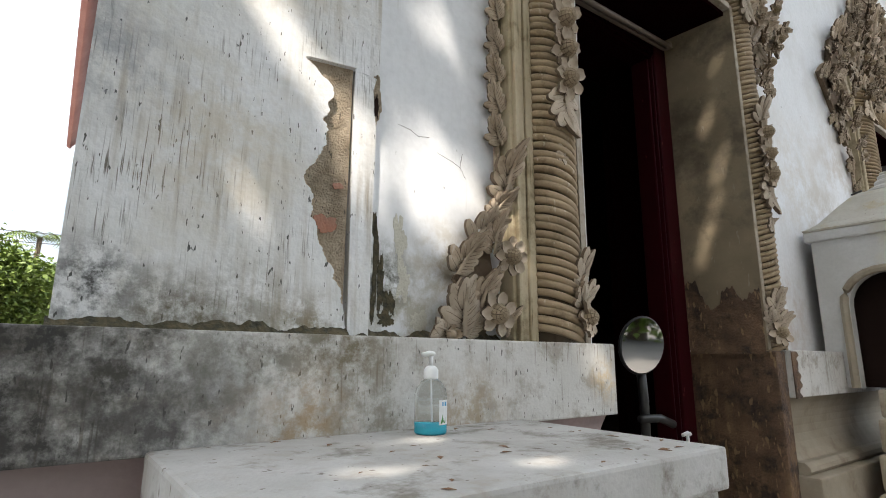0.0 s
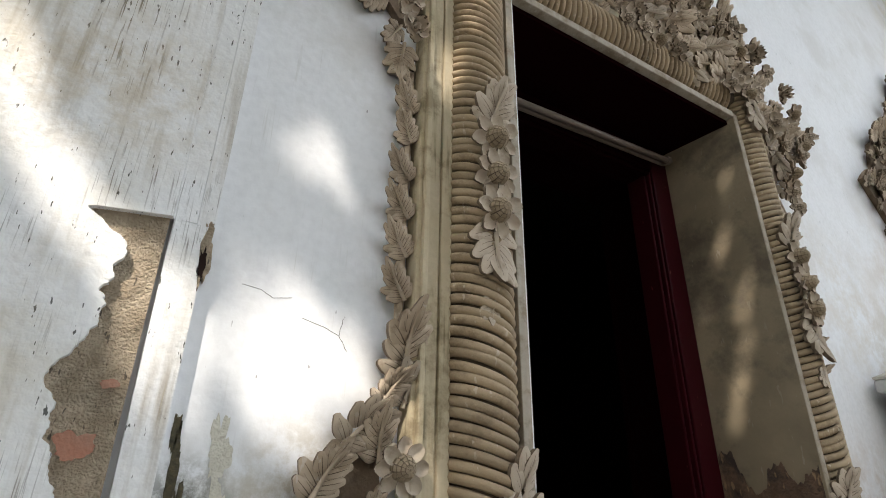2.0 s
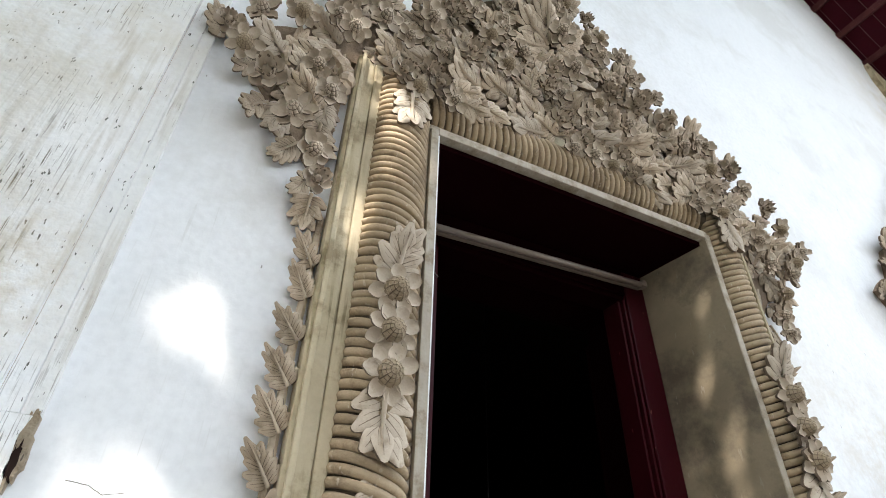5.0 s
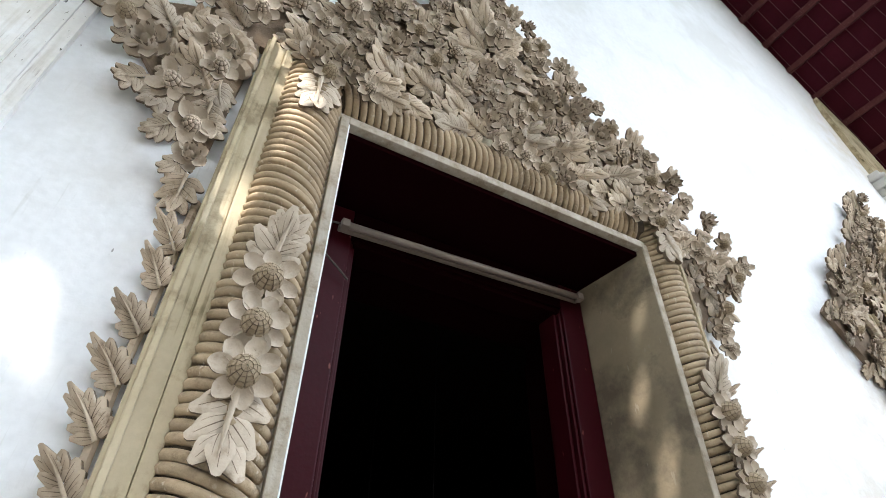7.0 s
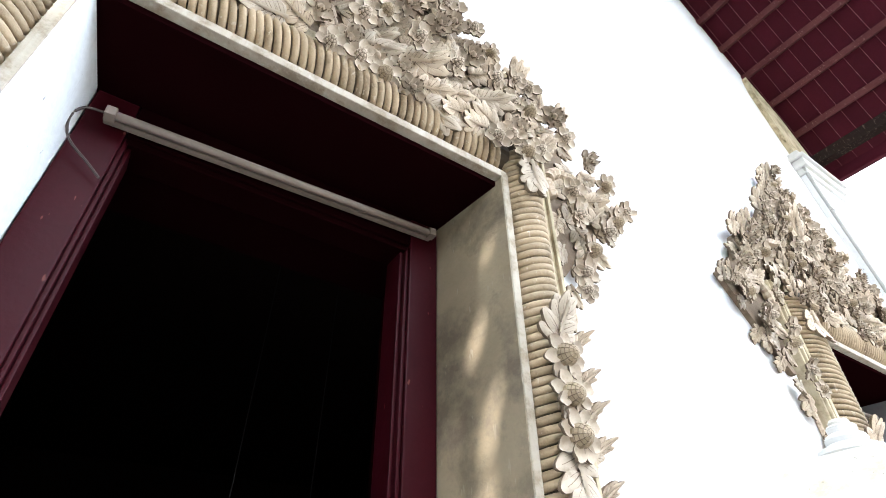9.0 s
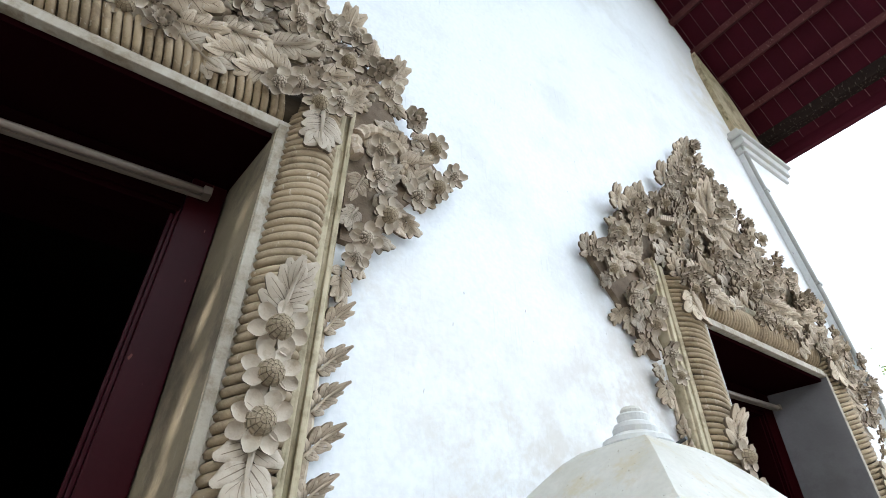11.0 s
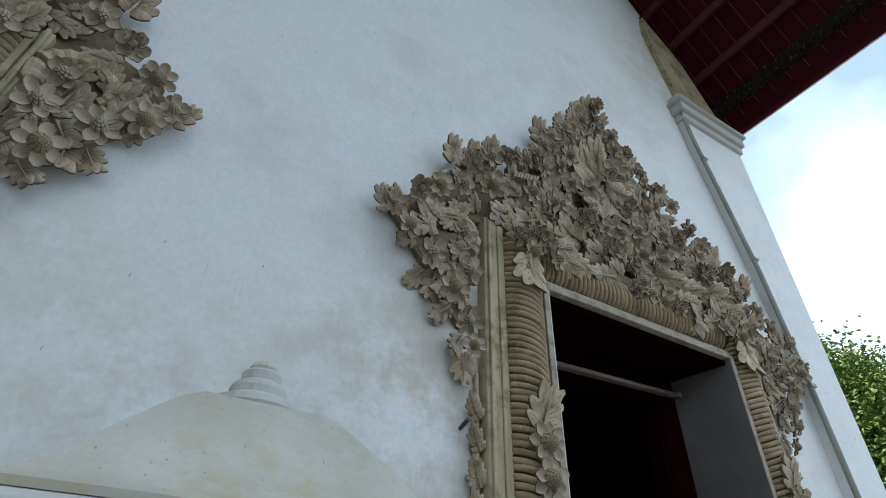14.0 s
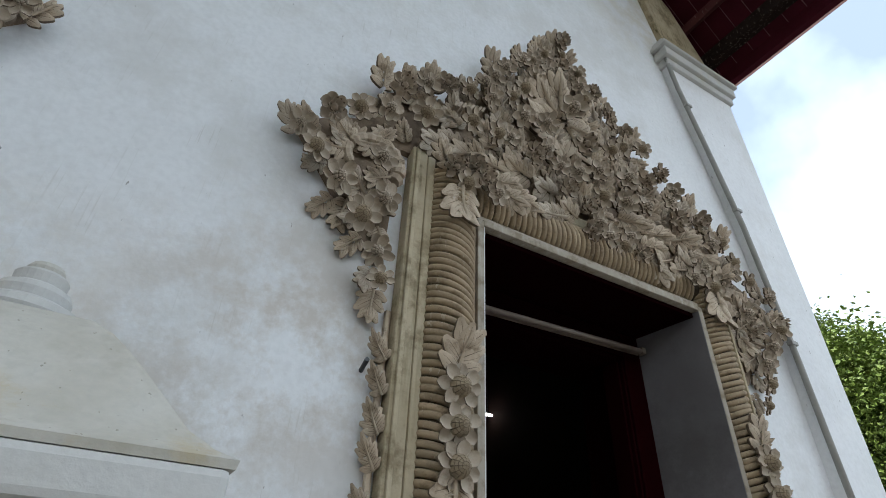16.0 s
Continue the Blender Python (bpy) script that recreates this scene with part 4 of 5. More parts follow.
def door_frame(xa, xb, seed):
    rnd = random.Random(seed)
    xc = (xa + xb) / 2
    ob = thing("door_surround", "beige carved stucco door surround with rope mouldings, flowers and leafy pediment", "door surround", "two door surrounds")
    # inner fillets round the opening
    for sgn, x in ((-1, xa), (1, xb)):
        lo, hi = sorted((x, x + sgn * 0.030))
        part("fillet", box(lo, hi, 1.155, WALL_Y + 0.001, LEDGE + 0.001, LINTEL + 0.0225, 0.003), M_FILLET, ob)
        lo, hi = sorted((x + sgn * 0.030, x + sgn * 0.046))
        part("inner_fillet", box(lo, hi, 1.175, WALL_Y + 0.001, LEDGE + 0.001, LINTEL + 0.06, 0.004), M_FILLET, ob)
    part("fillet", box(xa, xb, 1.155, WALL_Y + 0.001, LINTEL, LINTEL + 0.035, 0.004), M_FILLET, ob)
    part("inner_fillet", box(xa - 0.036, xb + 0.036, 1.175, WALL_Y + 0.001, LINTEL + 0.037, LINTEL + 0.062, 0.004), M_FILLET, ob)
    # rope columns
    z_top = 3.47
    for sgn, x in ((-1, xa), (1, xb)):
        cx, core = x + sgn * (0.134 if sgn < 0 else 0.126), 0.0965 if sgn < 0 else 0.0855
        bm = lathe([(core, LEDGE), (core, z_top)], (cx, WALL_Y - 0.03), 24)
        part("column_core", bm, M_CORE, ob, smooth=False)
        n = int((z_top - LEDGE - 0.03) / 0.0287)
        for k in range(n):
            share("cord", RING if sgn < 0 else RING_MIRROR, ob, pose(cx, WALL_Y - 0.03, LEDGE + 0.02 + k * 0.0287, rnd.uniform(-2, 2), rnd.uniform(-1.5, 1.5), rnd.uniform(-4, 4)))
        # outer pilaster strips
        s0, s1 = sorted((x + sgn * (0.232 if sgn < 0 else 0.212), x + sgn * (0.266 if sgn < 0 else 0.236)))
        part("strip", box(s0, s1, 1.178, WALL_Y + 0.001, LEDGE + 0.001, 3.5, 0.006), M_STRIP, ob)
        s0, s1 = sorted((x + sgn * (0.266 if sgn < 0 else 0.236), x + sgn * (0.336 if sgn < 0 else 0.275)))
        part("broad_strip", box(s0, s1, 1.185, WALL_Y + 0.001, LEDGE + 0.001, 3.53, 0.008), M_STRIP, ob)
        part("ridge", box(s0 + 0.012, s0 + 0.028, 1.168, 1.187, LEDGE + 0.001, 3.528, 0.005), M_STRIP, ob)
        # column flowers
        for z, kind, size, roll, tip in ((2.486, "big_flower", 0.079, 0, 6), (2.362, "big_flower", 0.076, 20, 4), (2.245, "big_flower", 0.079, 10, 6), (2.54, "pale", 0.20, 8, 6),
                                         (2.20, "pale", 0.21, 183, 0), (2.00, "pale", 0.10, 195, 6),
                                         (1.40, "big_flower", 0.068, 0, -10), (1.43, "pale", 0.14, 40, 10), (1.44, "pale", 0.14, -40, 10), (1.50, "pale", 0.17, 5, 8),
                                         (3.33, "pale", 0.22, 178, 6)):
            off = 0.04 if z < 1.7 else 0.0
            put("leaf" if kind == "pale" and xa > 4 else kind, ob, cx - sgn * off * 1.6, WALL_Y - (0.125 if kind == "pale" else 0.14) + off * 0.4, z, size, roll, tip, -sgn * (20 if off else 0), 1.0, rnd)
        for k, (dx, z, r) in enumerate(((-0.05, 3.42, 0.062), (0.02, 3.37, 0.066), (0.10, 3.43, 0.062), (0.17, 3.38, 0.06), (0.06, 3.48, 0.06))):
            put("big_flower" if k == 1 else "flower", ob, cx - sgn * dx, WALL_Y - 0.135, z, r, rnd.uniform(0, 90), rnd.uniform(12, 35), -sgn * 8, 1.1, rnd)
        for dx, z, s, roll in ((0.20, 3.42, 0.17, 105), (0.16, 3.46, 0.18, 80), (-0.06, 3.44, 0.15, -40), (0.30, 3.45, 0.17, 115)):
            put("leaf", ob, cx - sgn * dx, WALL_Y - 0.115, z, s, -sgn * roll, 18, 0, 1.1, rnd)
        # leaves climbing outside the strip
        xo = x + sgn * (0.35 if sgn < 0 else 0.285)
        for k in range(6):
            put("slim", ob, xo, WALL_Y - 0.03, 1.98 + k * 0.118 + rnd.uniform(-0.01, 0.01), rnd.uniform(0.115, 0.13), sgn * rnd.uniform(24, 38), 6, sgn * 22, 1.4, rnd)
        part("stem", tube([(xo, WALL_Y - 0.01, 1.75), (xo + sgn * 0.01, WALL_Y - 0.02, 2.2), (xo, WALL_Y - 0.01, 2.75)], 0.012, 6), M_STUCCO, ob)
        if sgn > 0:
            continue
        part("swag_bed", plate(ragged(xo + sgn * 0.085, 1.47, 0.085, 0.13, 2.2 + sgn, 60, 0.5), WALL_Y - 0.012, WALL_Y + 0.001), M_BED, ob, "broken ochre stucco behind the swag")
        # the swag at the foot: two stems of leaves rising like a lyre round two flowers
        for dx, z, kind, size, roll in ((0.01, 1.585, "big_flower", 0.064, 0), (0.075, 1.40, "big_flower", 0.070, 15), (0.0, 1.79, "slim", 0.22, sgn * 4), (-0.005, 1.72, "pale", 0.13, sgn * -10), (-0.02, 1.75, "bud", 0.03, 0),
                                        (0.195, 1.52, "slim", 0.17, sgn * -22), (0.13, 1.63, "slim", 0.16, sgn * -38), (0.05, 1.72, "slim", 0.13, sgn * -28), (0.05, 1.60, "slim", 0.16, sgn * 8),
                                        (0.175, 1.345, "pale", 0.20, sgn * 14), (0.115, 1.38, "slim", 0.19, sgn * 6), (0.20, 1.34, "pale", 0.12, sgn * 78), (0.16, 1.335, "pale", 0.12, sgn * -30), (0.06, 1.46, "slim", 0.12, sgn * 4), (0.0, 1.34, "slim", 0.12, sgn * -6),
                                        (0.22, 1.335, "bud", 0.035, 0)):
            put(kind, ob, xo + sgn * dx, WALL_Y - (0.075 if kind == "big_flower" else 0.035), z, size, roll, 8, 0, 1.2, rnd)
        part("stem", tube([(xo + sgn * 0.16, WALL_Y - 0.012, 1.33), (xo + sgn * 0.17, WALL_Y - 0.015, 1.48), (xo + sgn * 0.1, WALL_Y - 0.018, 1.62), (xo + sgn * 0.02, WALL_Y - 0.015, 1.74)], 0.012, 7), M_STUCCO, ob)
    # rope moulding over the lintel
    zc = LINTEL + 0.062 + 0.095
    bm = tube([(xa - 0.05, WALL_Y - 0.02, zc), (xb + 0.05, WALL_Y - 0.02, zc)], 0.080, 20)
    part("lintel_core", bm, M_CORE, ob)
    n = int((xb - xa + 0.06) / 0.0287)
    for k in range(n):
        share("cord", RING_TOP, ob, pose(xa - 0.03 + k * 0.0287, WALL_Y - 0.02, zc, 0, 90, 0) @ pose(0, 0, 0, rnd.uniform(-2, 2), rnd.uniform(-2, 2), 0))
    part("cornice_band", box(xa - 0.1, xb + 0.1, 1.19, WALL_Y + 0.001, zc + 0.10, zc + 0.16, 0.008), M_STRIP, ob)
    # the spray over the middle of the lintel
    for u, dz, kind, size, roll in ((-0.22, 0.07, "pale", 0.20, 255), (-0.14, 0.10, "leaf", 0.17, 285), (-0.06, 0.05, "flower", 0.062, 0), (0.05, 0.06, "flower", 0.068, 40), (0.15, 0.04, "big_flower", 0.066, 0), (0.26, 0.03, "flower", 0.06, 70),
                                    (0.0, 0.12, "flower", 0.06, 0), (0.11, 0.13, "bud", 0.045, 0), (0.33, 0.03, "pale", 0.20, 118), (0.30, 0.10, "leaf", 0.18, 80), (0.21, 0.12, "flower", 0.058, 0)):
        put(kind, ob, xc + u, WALL_Y - (0.11 if "flower" in kind else 0.10), zc + dz, size, roll, 22, 0, 1.1, rnd)
    pediment(ob, xc - 0.04, rnd, xa > 4, -0.08 if xa > 4 else -0.02)
    return ob


def doorway(name, xa, xb, damp):
    """The reveals, the timber frame deep inside, and the open leaves."""
    ob = thing(name, "maroon timber doorframe with open leaves in a deep reveal", "door")
    ob["kind"] = "structure"
    d0 = 1.53
    for sgn, x in ((-1, xa), (1, xb)):
        q = [(x - sgn * 0.0005, 1.157), (x - sgn * 0.004, 1.157), (x - sgn * 0.048, d0), (x - sgn * 0.05, BACK_Y - 0.002), (x - sgn * 0.0005, BACK_Y - 0.002)]
        bm = bmesh.new()
        low, top = [[bm.verts.new((px_, py_, z)) for px_, py_ in q] for z in (LEDGE if damp else FLOOR, LINTEL - 0.005)]
        bm.faces.new(low)
        bm.faces.new(top[::-1])
        for k in range(5):
            bm.faces.new((low[k], low[(k + 1) % 5], top[(k + 1) % 5], top[k]))
        # Left reveal stays white; the right one's darker colour carries its shade.
        part("reveal", bm, (M_JAMB if damp else M_SHADED_JAMB) if sgn > 0 else M_PLASTER, ob)
        p0, p1 = sorted((x - sgn * 0.052, x - sgn * 0.175))
        # Second door's posts and beads take the maroon with shade painted in.
        part("post", box(p0, p1, d0, d0 + 0.14, FLOOR, LINTEL - 0.03, 0.006), M_MAROON if damp else M_SHADED_MAROON, ob)
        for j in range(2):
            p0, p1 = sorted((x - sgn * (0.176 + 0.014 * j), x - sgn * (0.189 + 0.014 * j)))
            part("post_bead", box(p0, p1, d0 + 0.012 + 0.02 * j, d0 + 0.14, FLOOR, LINTEL - 0.17, 0.004), M_MAROON if damp else M_SHADED_MAROON, ob)
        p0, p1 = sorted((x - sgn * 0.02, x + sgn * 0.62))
        part("leaf", box(p0, p1, BACK_Y + 0.04, BACK_Y + 0.09, FLOOR + 0.02, LINTEL - 0.2, 0.006), M_SHADED_MAROON, ob, "maroon door leaf, folded open, shade put in its colour")
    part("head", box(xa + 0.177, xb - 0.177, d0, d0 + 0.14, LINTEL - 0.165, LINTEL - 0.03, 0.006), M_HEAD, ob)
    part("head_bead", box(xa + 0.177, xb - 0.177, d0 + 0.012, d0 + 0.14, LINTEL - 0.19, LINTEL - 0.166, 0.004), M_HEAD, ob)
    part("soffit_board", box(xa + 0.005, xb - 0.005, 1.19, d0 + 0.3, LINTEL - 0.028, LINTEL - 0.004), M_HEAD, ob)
    # Near-black sheets added over the inner plaster, standing for its shade.
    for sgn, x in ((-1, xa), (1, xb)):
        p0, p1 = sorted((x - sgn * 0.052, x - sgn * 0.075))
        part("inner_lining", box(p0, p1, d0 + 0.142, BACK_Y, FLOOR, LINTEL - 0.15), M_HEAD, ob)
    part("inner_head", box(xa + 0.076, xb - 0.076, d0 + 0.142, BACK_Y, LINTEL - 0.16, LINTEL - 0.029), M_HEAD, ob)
    part("threshold", box(xa, xb, 1.10, 1.56, 0, FLOOR + 0.03, 0.01), M_STEP, ob)
    return ob


for i, (xa, xb) in enumerate(DOORS):
    doorway("door_%d" % (i + 1), xa, xb, i == 0)
    door_frame(xa, xb, 11 + i * 7)

# damp lower reveals of the first doorway, between the plinth ends
damp = thing("damp_reveal", "brown damp-stained plaster on the lower door reveal", "wall")
damp["kind"] = "structure"
part("upright", box(2.822, 2.928, 1.125, 1.6, 0.0, LEDGE - 0.004, 0.012), M_DAMP, damp)
bm = bmesh.new()
rim = [(1.165 + 0.365 * k / 150, 1.62 + 0.16 * noise.noise((k * 0.03, 2.0, 0.5)) + 0.035 * noise.noise((k * 0.13, 0, 7)) + 0.008 * noise.noise((k * 0.6, 3, 7))) for k in range(151)]
face = [bm.verts.new((2.8165 - 0.118 * (y - 1.157), y, z)) for y, z in [(1.53, LEDGE - 0.02), (1.165, LEDGE - 0.02)] + rim]
bm.faces.new(face)
ex = bmesh.ops.extrude_face_region(bm, geom=bm.faces[:])
bmesh.ops.translate(bm, vec=(0.003, 0, 0), verts=[g for g in ex["geom"] if isinstance(g, bmesh.types.BMVert)])
part("reveal_stain", bm, M_DAMP, damp)
part("ledge_stain", plate([(2.927, 1.085), (2.927, 1.312)] + [(2.985 + 0.05 * noise.noise((k * 0.35, 1.3, 4.0)) + 0.012 * noise.noise((k * 1.3, 7.0, 2.0)), 1.312 - 0.227 * k / 24) for k in range(25)], 1.0955, 1.101), M_DAMP, damp)


nail = thing("nail", "rusty nail driven into the wall beside carved leaves", "nail")
part("shank", tube([(4.80, WALL_Y + 0.01, 2.52), (4.79, WALL_Y - 0.07, 2.535)], 0.008, 8), M_BLACK, nail)


# ---- fluorescent battens over the doors ----
def batten(xa, xb, y, z, cable):
    ob = thing("fluorescent_batten", "unlit dusty fluorescent tube on a batten over the door", "lamp", "battens over the doors")
    part("batten_body", box(xa, xb, y + 0.012, y + 0.036, z - 0.012, z + 0.014, 0.004), M_TUBE, ob)
    part("lamp_tube", tube([(xa + 0.03, y - 0.012, z - 0.008), (xb - 0.03, y - 0.012, z - 0.008)], 0.014, 12), M_TUBE, ob, smooth=True)
    for x in (xa, xb - 0.03):
        part("end_holder", box(x, x + 0.03, y - 0.026, y + 0.012, z - 0.022, z + 0.012, 0.004), M_TUBE, ob)
    ob.matrix_basis = pose(xa, y, z) @ pose(0, 0, 0, 0, -2.3, 0) @ pose(-xa, -y, -z)
    if cable:
        pts = [(xa, y, z), (xa - 0.05, y + 0.0, z - 0.01), (xa - 0.07, y + 0.005, z - 0.06), (xa - 0.05, y + 0.01, z - 0.13), (xa + 0.02, y + 0.02, z - 0.19), (xa + 0.06, y + 0.02, z - 0.23)]
        pts = [Vector(pts[min(max(k, 0), 5)]) for k in range(-1, 7)]
        pts = [0.5 * (2 * b + (q - a) * t + (2 * a - 5 * b + 4 * q - e) * t * t + (3 * b - a - 3 * q + e) * t ** 3) for a, b, q, e in zip(pts, pts[1:], pts[2:], pts[3:]) for t in (0, 0.25, 0.5, 0.75)]
        part("cable", tube(pts, 0.004, 6), M_CABLE, ob, "thin hanging cable")
    return ob


batten(1.565, 2.72, 1.475, 3.055, True)
batten(5.33, 6.44, 1.475, 3.04, False)


# ---- lit tubes far inside the hall ----
for x, y, z in ((2.55, 3.9, 2.36), (3.1, 3.9, 2.36), (7.0, 4.0, 3.5)):
    ob = thing("hall_tube_lamp", "lit white fluorescent tube inside the dark hall", "lamp", "tube lamps in the hall")
    part("lamp_tube", tube([(x, y, z), (x + 0.4, y + 0.1, z + 0.06)], 0.012, 10), M_LIT, ob)
    part("hanger", tube([(x + 0.2, y + 0.08, z + 0.05), (x + 0.2, y + 0.08, 5.2)], 0.004, 5), M_BLACK, ob)
    part("batten_body", tube([(x, y + 0.03, z + 0.02), (x + 0.4, y + 0.13, z + 0.08)], 0.014, 6), M_BLACK, ob)


# ---- the boundary-stone shrine between the doors ----
def arch_wall(length, height, spring, opening, thick):
    """A panel in the x-z plane with a round-headed opening, centred on x = 0."""
    r = opening / 2
    outer, inner = [], []
    steps = 14
    pts = [(-r, 0)] + [(-r * math.cos(math.pi * k / steps), spring + r * math.sin(math.pi * k / steps)) for k in range(steps + 1)] + [(r, 0)]
    outline = [(-length / 2, 0)] + pts + [(length / 2, 0), (length / 2, height), (-length / 2, height)]
    return plate(outline, 0, thick), pts


SX, SY = 3.99, 0.86
sh = thing("boundary_stone_shrine", "small whitewashed masonry shrine with bell-shaped roof and arched niches", "shrine")
HB = 0.345
for h, za, zb, mat in ((0.74, 0.0, 0.42, M_STEP), (0.64, 0.42, 0.62, M_STEP), (0.56, 0.62, 0.80, M_STEP), (0.49, 0.80, 0.97, M_STEP), (0.42, 0.97, 1.12, M_STEP)):
    part("base_tier", box(SX - h, SX + h, SY - h, SY + 0.09, za, zb, 0.02), mat, sh, "weathered stepped base")
BY0, BY1 = SY - HB, SY + HB - 0.02
for name, m, ln in (("front", pose(SX, BY0, 1.12), 2 * HB), ("left", pose(SX - HB, (BY0 + BY1) / 2, 1.12, 0, 0, -90), BY1 - BY0), ("right", pose(SX + HB, (BY0 + BY1) / 2, 1.12, 0, 0, 90), BY1 - BY0)):
    bm, arch = arch_wall(ln, 0.86, 0.46, ln * 0.55, 0.07)
    ob = part("niche_wall", bm, M_SHRINE, sh)
    ob.matrix_basis = m
    rim = tube([(x * 1.12, -0.012, z * 1.02) for x, z in arch], 0.022, 8)
    rb = part("rope_arch", rim, M_STEP, sh, "twisted rope moulding round the niche")
    rb.matrix_basis = m
# Added solid block, coloured near black where the niches would be in shade.
part("niche_core", box(SX - HB + 0.16, SX + HB - 0.16, BY0 + 0.16, BY1 - 0.001, 1.12, 1.97), M_DARK, sh, "near-black block filling the niches in place of their shade")
part("eave_slab", box(SX - HB - 0.03, SX + HB + 0.03, BY0 - 0.03, BY1 + 0.03, 1.975, 2.035, 0.012), M_SHRINE, sh)
roof_prof = [(0.385, 2.035), (0.39, 2.047), (0.36, 2.062), (0.325, 2.09), (0.295, 2.13), (0.26, 2.175), (0.225, 2.215), (0.185, 2.255), (0.14, 2.285), (0.09, 2.295)]
bm = bmesh.new()
rings = []
for r, z in roof_prof:
    soft = (z - 2.035) / 0.26
    ring = []
    for k in range(4):
        a = (k + 0.5) * math.tau / 4
        p = Vector((math.cos(a), math.sin(a))) * r * math.sqrt(2) * (0.985 - 0.12 * min(1, soft))
        ring.append(bm.verts.new((SX + p.x, (BY0 + BY1) / 2 + p.y * 0.95, z)))
    rings.append(ring)
for a, b in zip(rings, rings[1:]):
    for k in range(4):
        bm.faces.new((a[k], a[(k + 1) % 4], b[(k + 1) % 4], b[k]))
bm.faces.new(rings[0][::-1])
bm.faces.new(rings[-1])
part("bell_roof", bm, M_BELL, sh, "four-sided bell roof, yellowed whitewash")
SC = (SX, (BY0 + BY1) / 2)
part("finial", lathe([(0.098, 2.285), (0.104, 2.297), (0.10, 2.311), (0.08, 2.321), (0.064, 2.329), (0.066, 2.345), (0.06, 2.357), (0.045, 2.365), (0.047, 2.385), (0.042, 2.391), (0.028, 2.393)], SC, 24), M_SHRINE, sh, "stacked ring finial")
part("broken_tip", lathe([(0.032, 2.39), (0.034, 2.402), (0.028, 2.412), (0.012, 2.416)], SC, 14), M_BELL, sh, "broken tip")


# ---- the low block beside the door, and what stands on it ----
blk = thing("masonry_block", "low worn concrete block against the plinth, leaf-littered top", "block")
part("top_slab", box(0.115, 1.06, 0.53, 1.097, 1.02, 1.10, 0.008), M_BLOCK, blk)
part("body", box(0.13, 1.045, 0.545, 1.02, 0, 1.02, 0.01), M_BLOCK, blk)


def sanitizer(x, y, z):
    ob = thing("hand_gel_bottle", "clear pump bottle with a little blue hand gel and printed label", "bottle")
    body = part("bottle", lathe([(0.034, z), (0.037, z + 0.004), (0.037, z + 0.085), (0.034, z + 0.10), (0.022, z + 0.115), (0.014, z + 0.12)], (x, y), 28), M_CLEAR, ob, smooth=True)
    body.visible_shadow = False
    part("gel", lathe([(0.033, z + 0.002), (0.0355, z + 0.005), (0.0355, z + 0.026), (0.034, z + 0.027)], (x, y), 28), M_GEL, ob, "blue gel", smooth=True)
    part("collar", lathe([(0.016, z + 0.12), (0.017, z + 0.123), (0.017, z + 0.14), (0.012, z + 0.147), (0.007, z + 0.15)], (x, y), 20), M_WHITE, ob, smooth=True)
    part("stem", lathe([(0.005, z + 0.15), (0.005, z + 0.172)], (x, y), 12), M_WHITE, ob, smooth=True)
    part("nozzle", tube([(x + 0.008, y, z + 0.176), (x - 0.004, y, z + 0.178), (x - 0.028, y - 0.008, z + 0.174)], 0.006, 10), M_WHITE, ob, "white pump head", smooth=True)
    part("dip_tube", tube([(x, y, z + 0.12), (x + 0.004, y, z + 0.01)], 0.002, 6), M_WHITE, ob)
    lab = bmesh.new()
    cols = []
    for k in range(7):
        a = radians(-95 + k * 11)
        cols.append([lab.verts.new((x + 0.0376 * math.cos(a), y + 0.0376 * math.sin(a), z + h)) for h in (0.022, 0.075)])
    for a, b in zip(cols, cols[1:]):
        lab.faces.new((a[0], b[0], b[1], a[1]))
    label_ob = part("label", lab, M_WHITE, ob, "white paper label with green leaf print and blue bar")
    for k, (a, h, r, mat) in enumerate(((-78, 0.036, 0.009, M_GREEN), (-85, 0.031, 0.006, M_GREEN), (-70, 0.031, 0.006, M_GREEN), (-50, 0.064, 0.004, M_GREEN))):
        t = radians(a)
        c = Vector((x + 0.038 * math.cos(t), y + 0.038 * math.sin(t), z + h))
        lf = bmesh.new()
        side = Vector((-math.sin(t), math.cos(t), 0))
        lean = (k - 1) * 0.5 if k < 3 else 0
        q = [c - side * r * 0.4 - Vector((0, 0, r)), c + side * r * 0.4 - Vector((0, 0, r)), c + side * r * (0.2 + lean) + Vector((0, 0, r))]
        lf.faces.new([lf.verts.new(p) for p in q])
        part("print", lf, mat, ob)
    bar = bmesh.new()
    q = []
    for a, h in ((-82, 0.062), (-60, 0.062), (-60, 0.071), (-82, 0.071)):
        t = radians(a)
        q.append(bar.verts.new((x + 0.0381 * math.cos(t), y + 0.0381 * math.sin(t), z + h)))
    bar.faces.new(q)
    part("print_bar", bar, M_BLUE, ob)
    return ob


sanitizer(0.672, 1.0, 1.10)

# dry leaves lying on the block
rnd = random.Random(5)
lm = bmesh.new()
v = [lm.verts.new(p) for p in ((-0.5, 0, 0), (0, -0.2, 0.08), (0.5, 0, 0.02), (0, 0.2, 0.1))]
lm.faces.new(v)
ex = bmesh.ops.extrude_face_region(lm, geom=lm.faces[:])
bmesh.ops.translate(lm, vec=(0, 0, 0.03), verts=[g for g in ex["geom"] if isinstance(g, bmesh.types.BMVert)])
M_DRY = material("dry_leaf", (0.16, 0.08, 0.04), (0.24, 0.14, 0.06), 0.8, scale=30, bump=0.0)
dry = mesh_from("dry_leaf", lm, M_DRY)
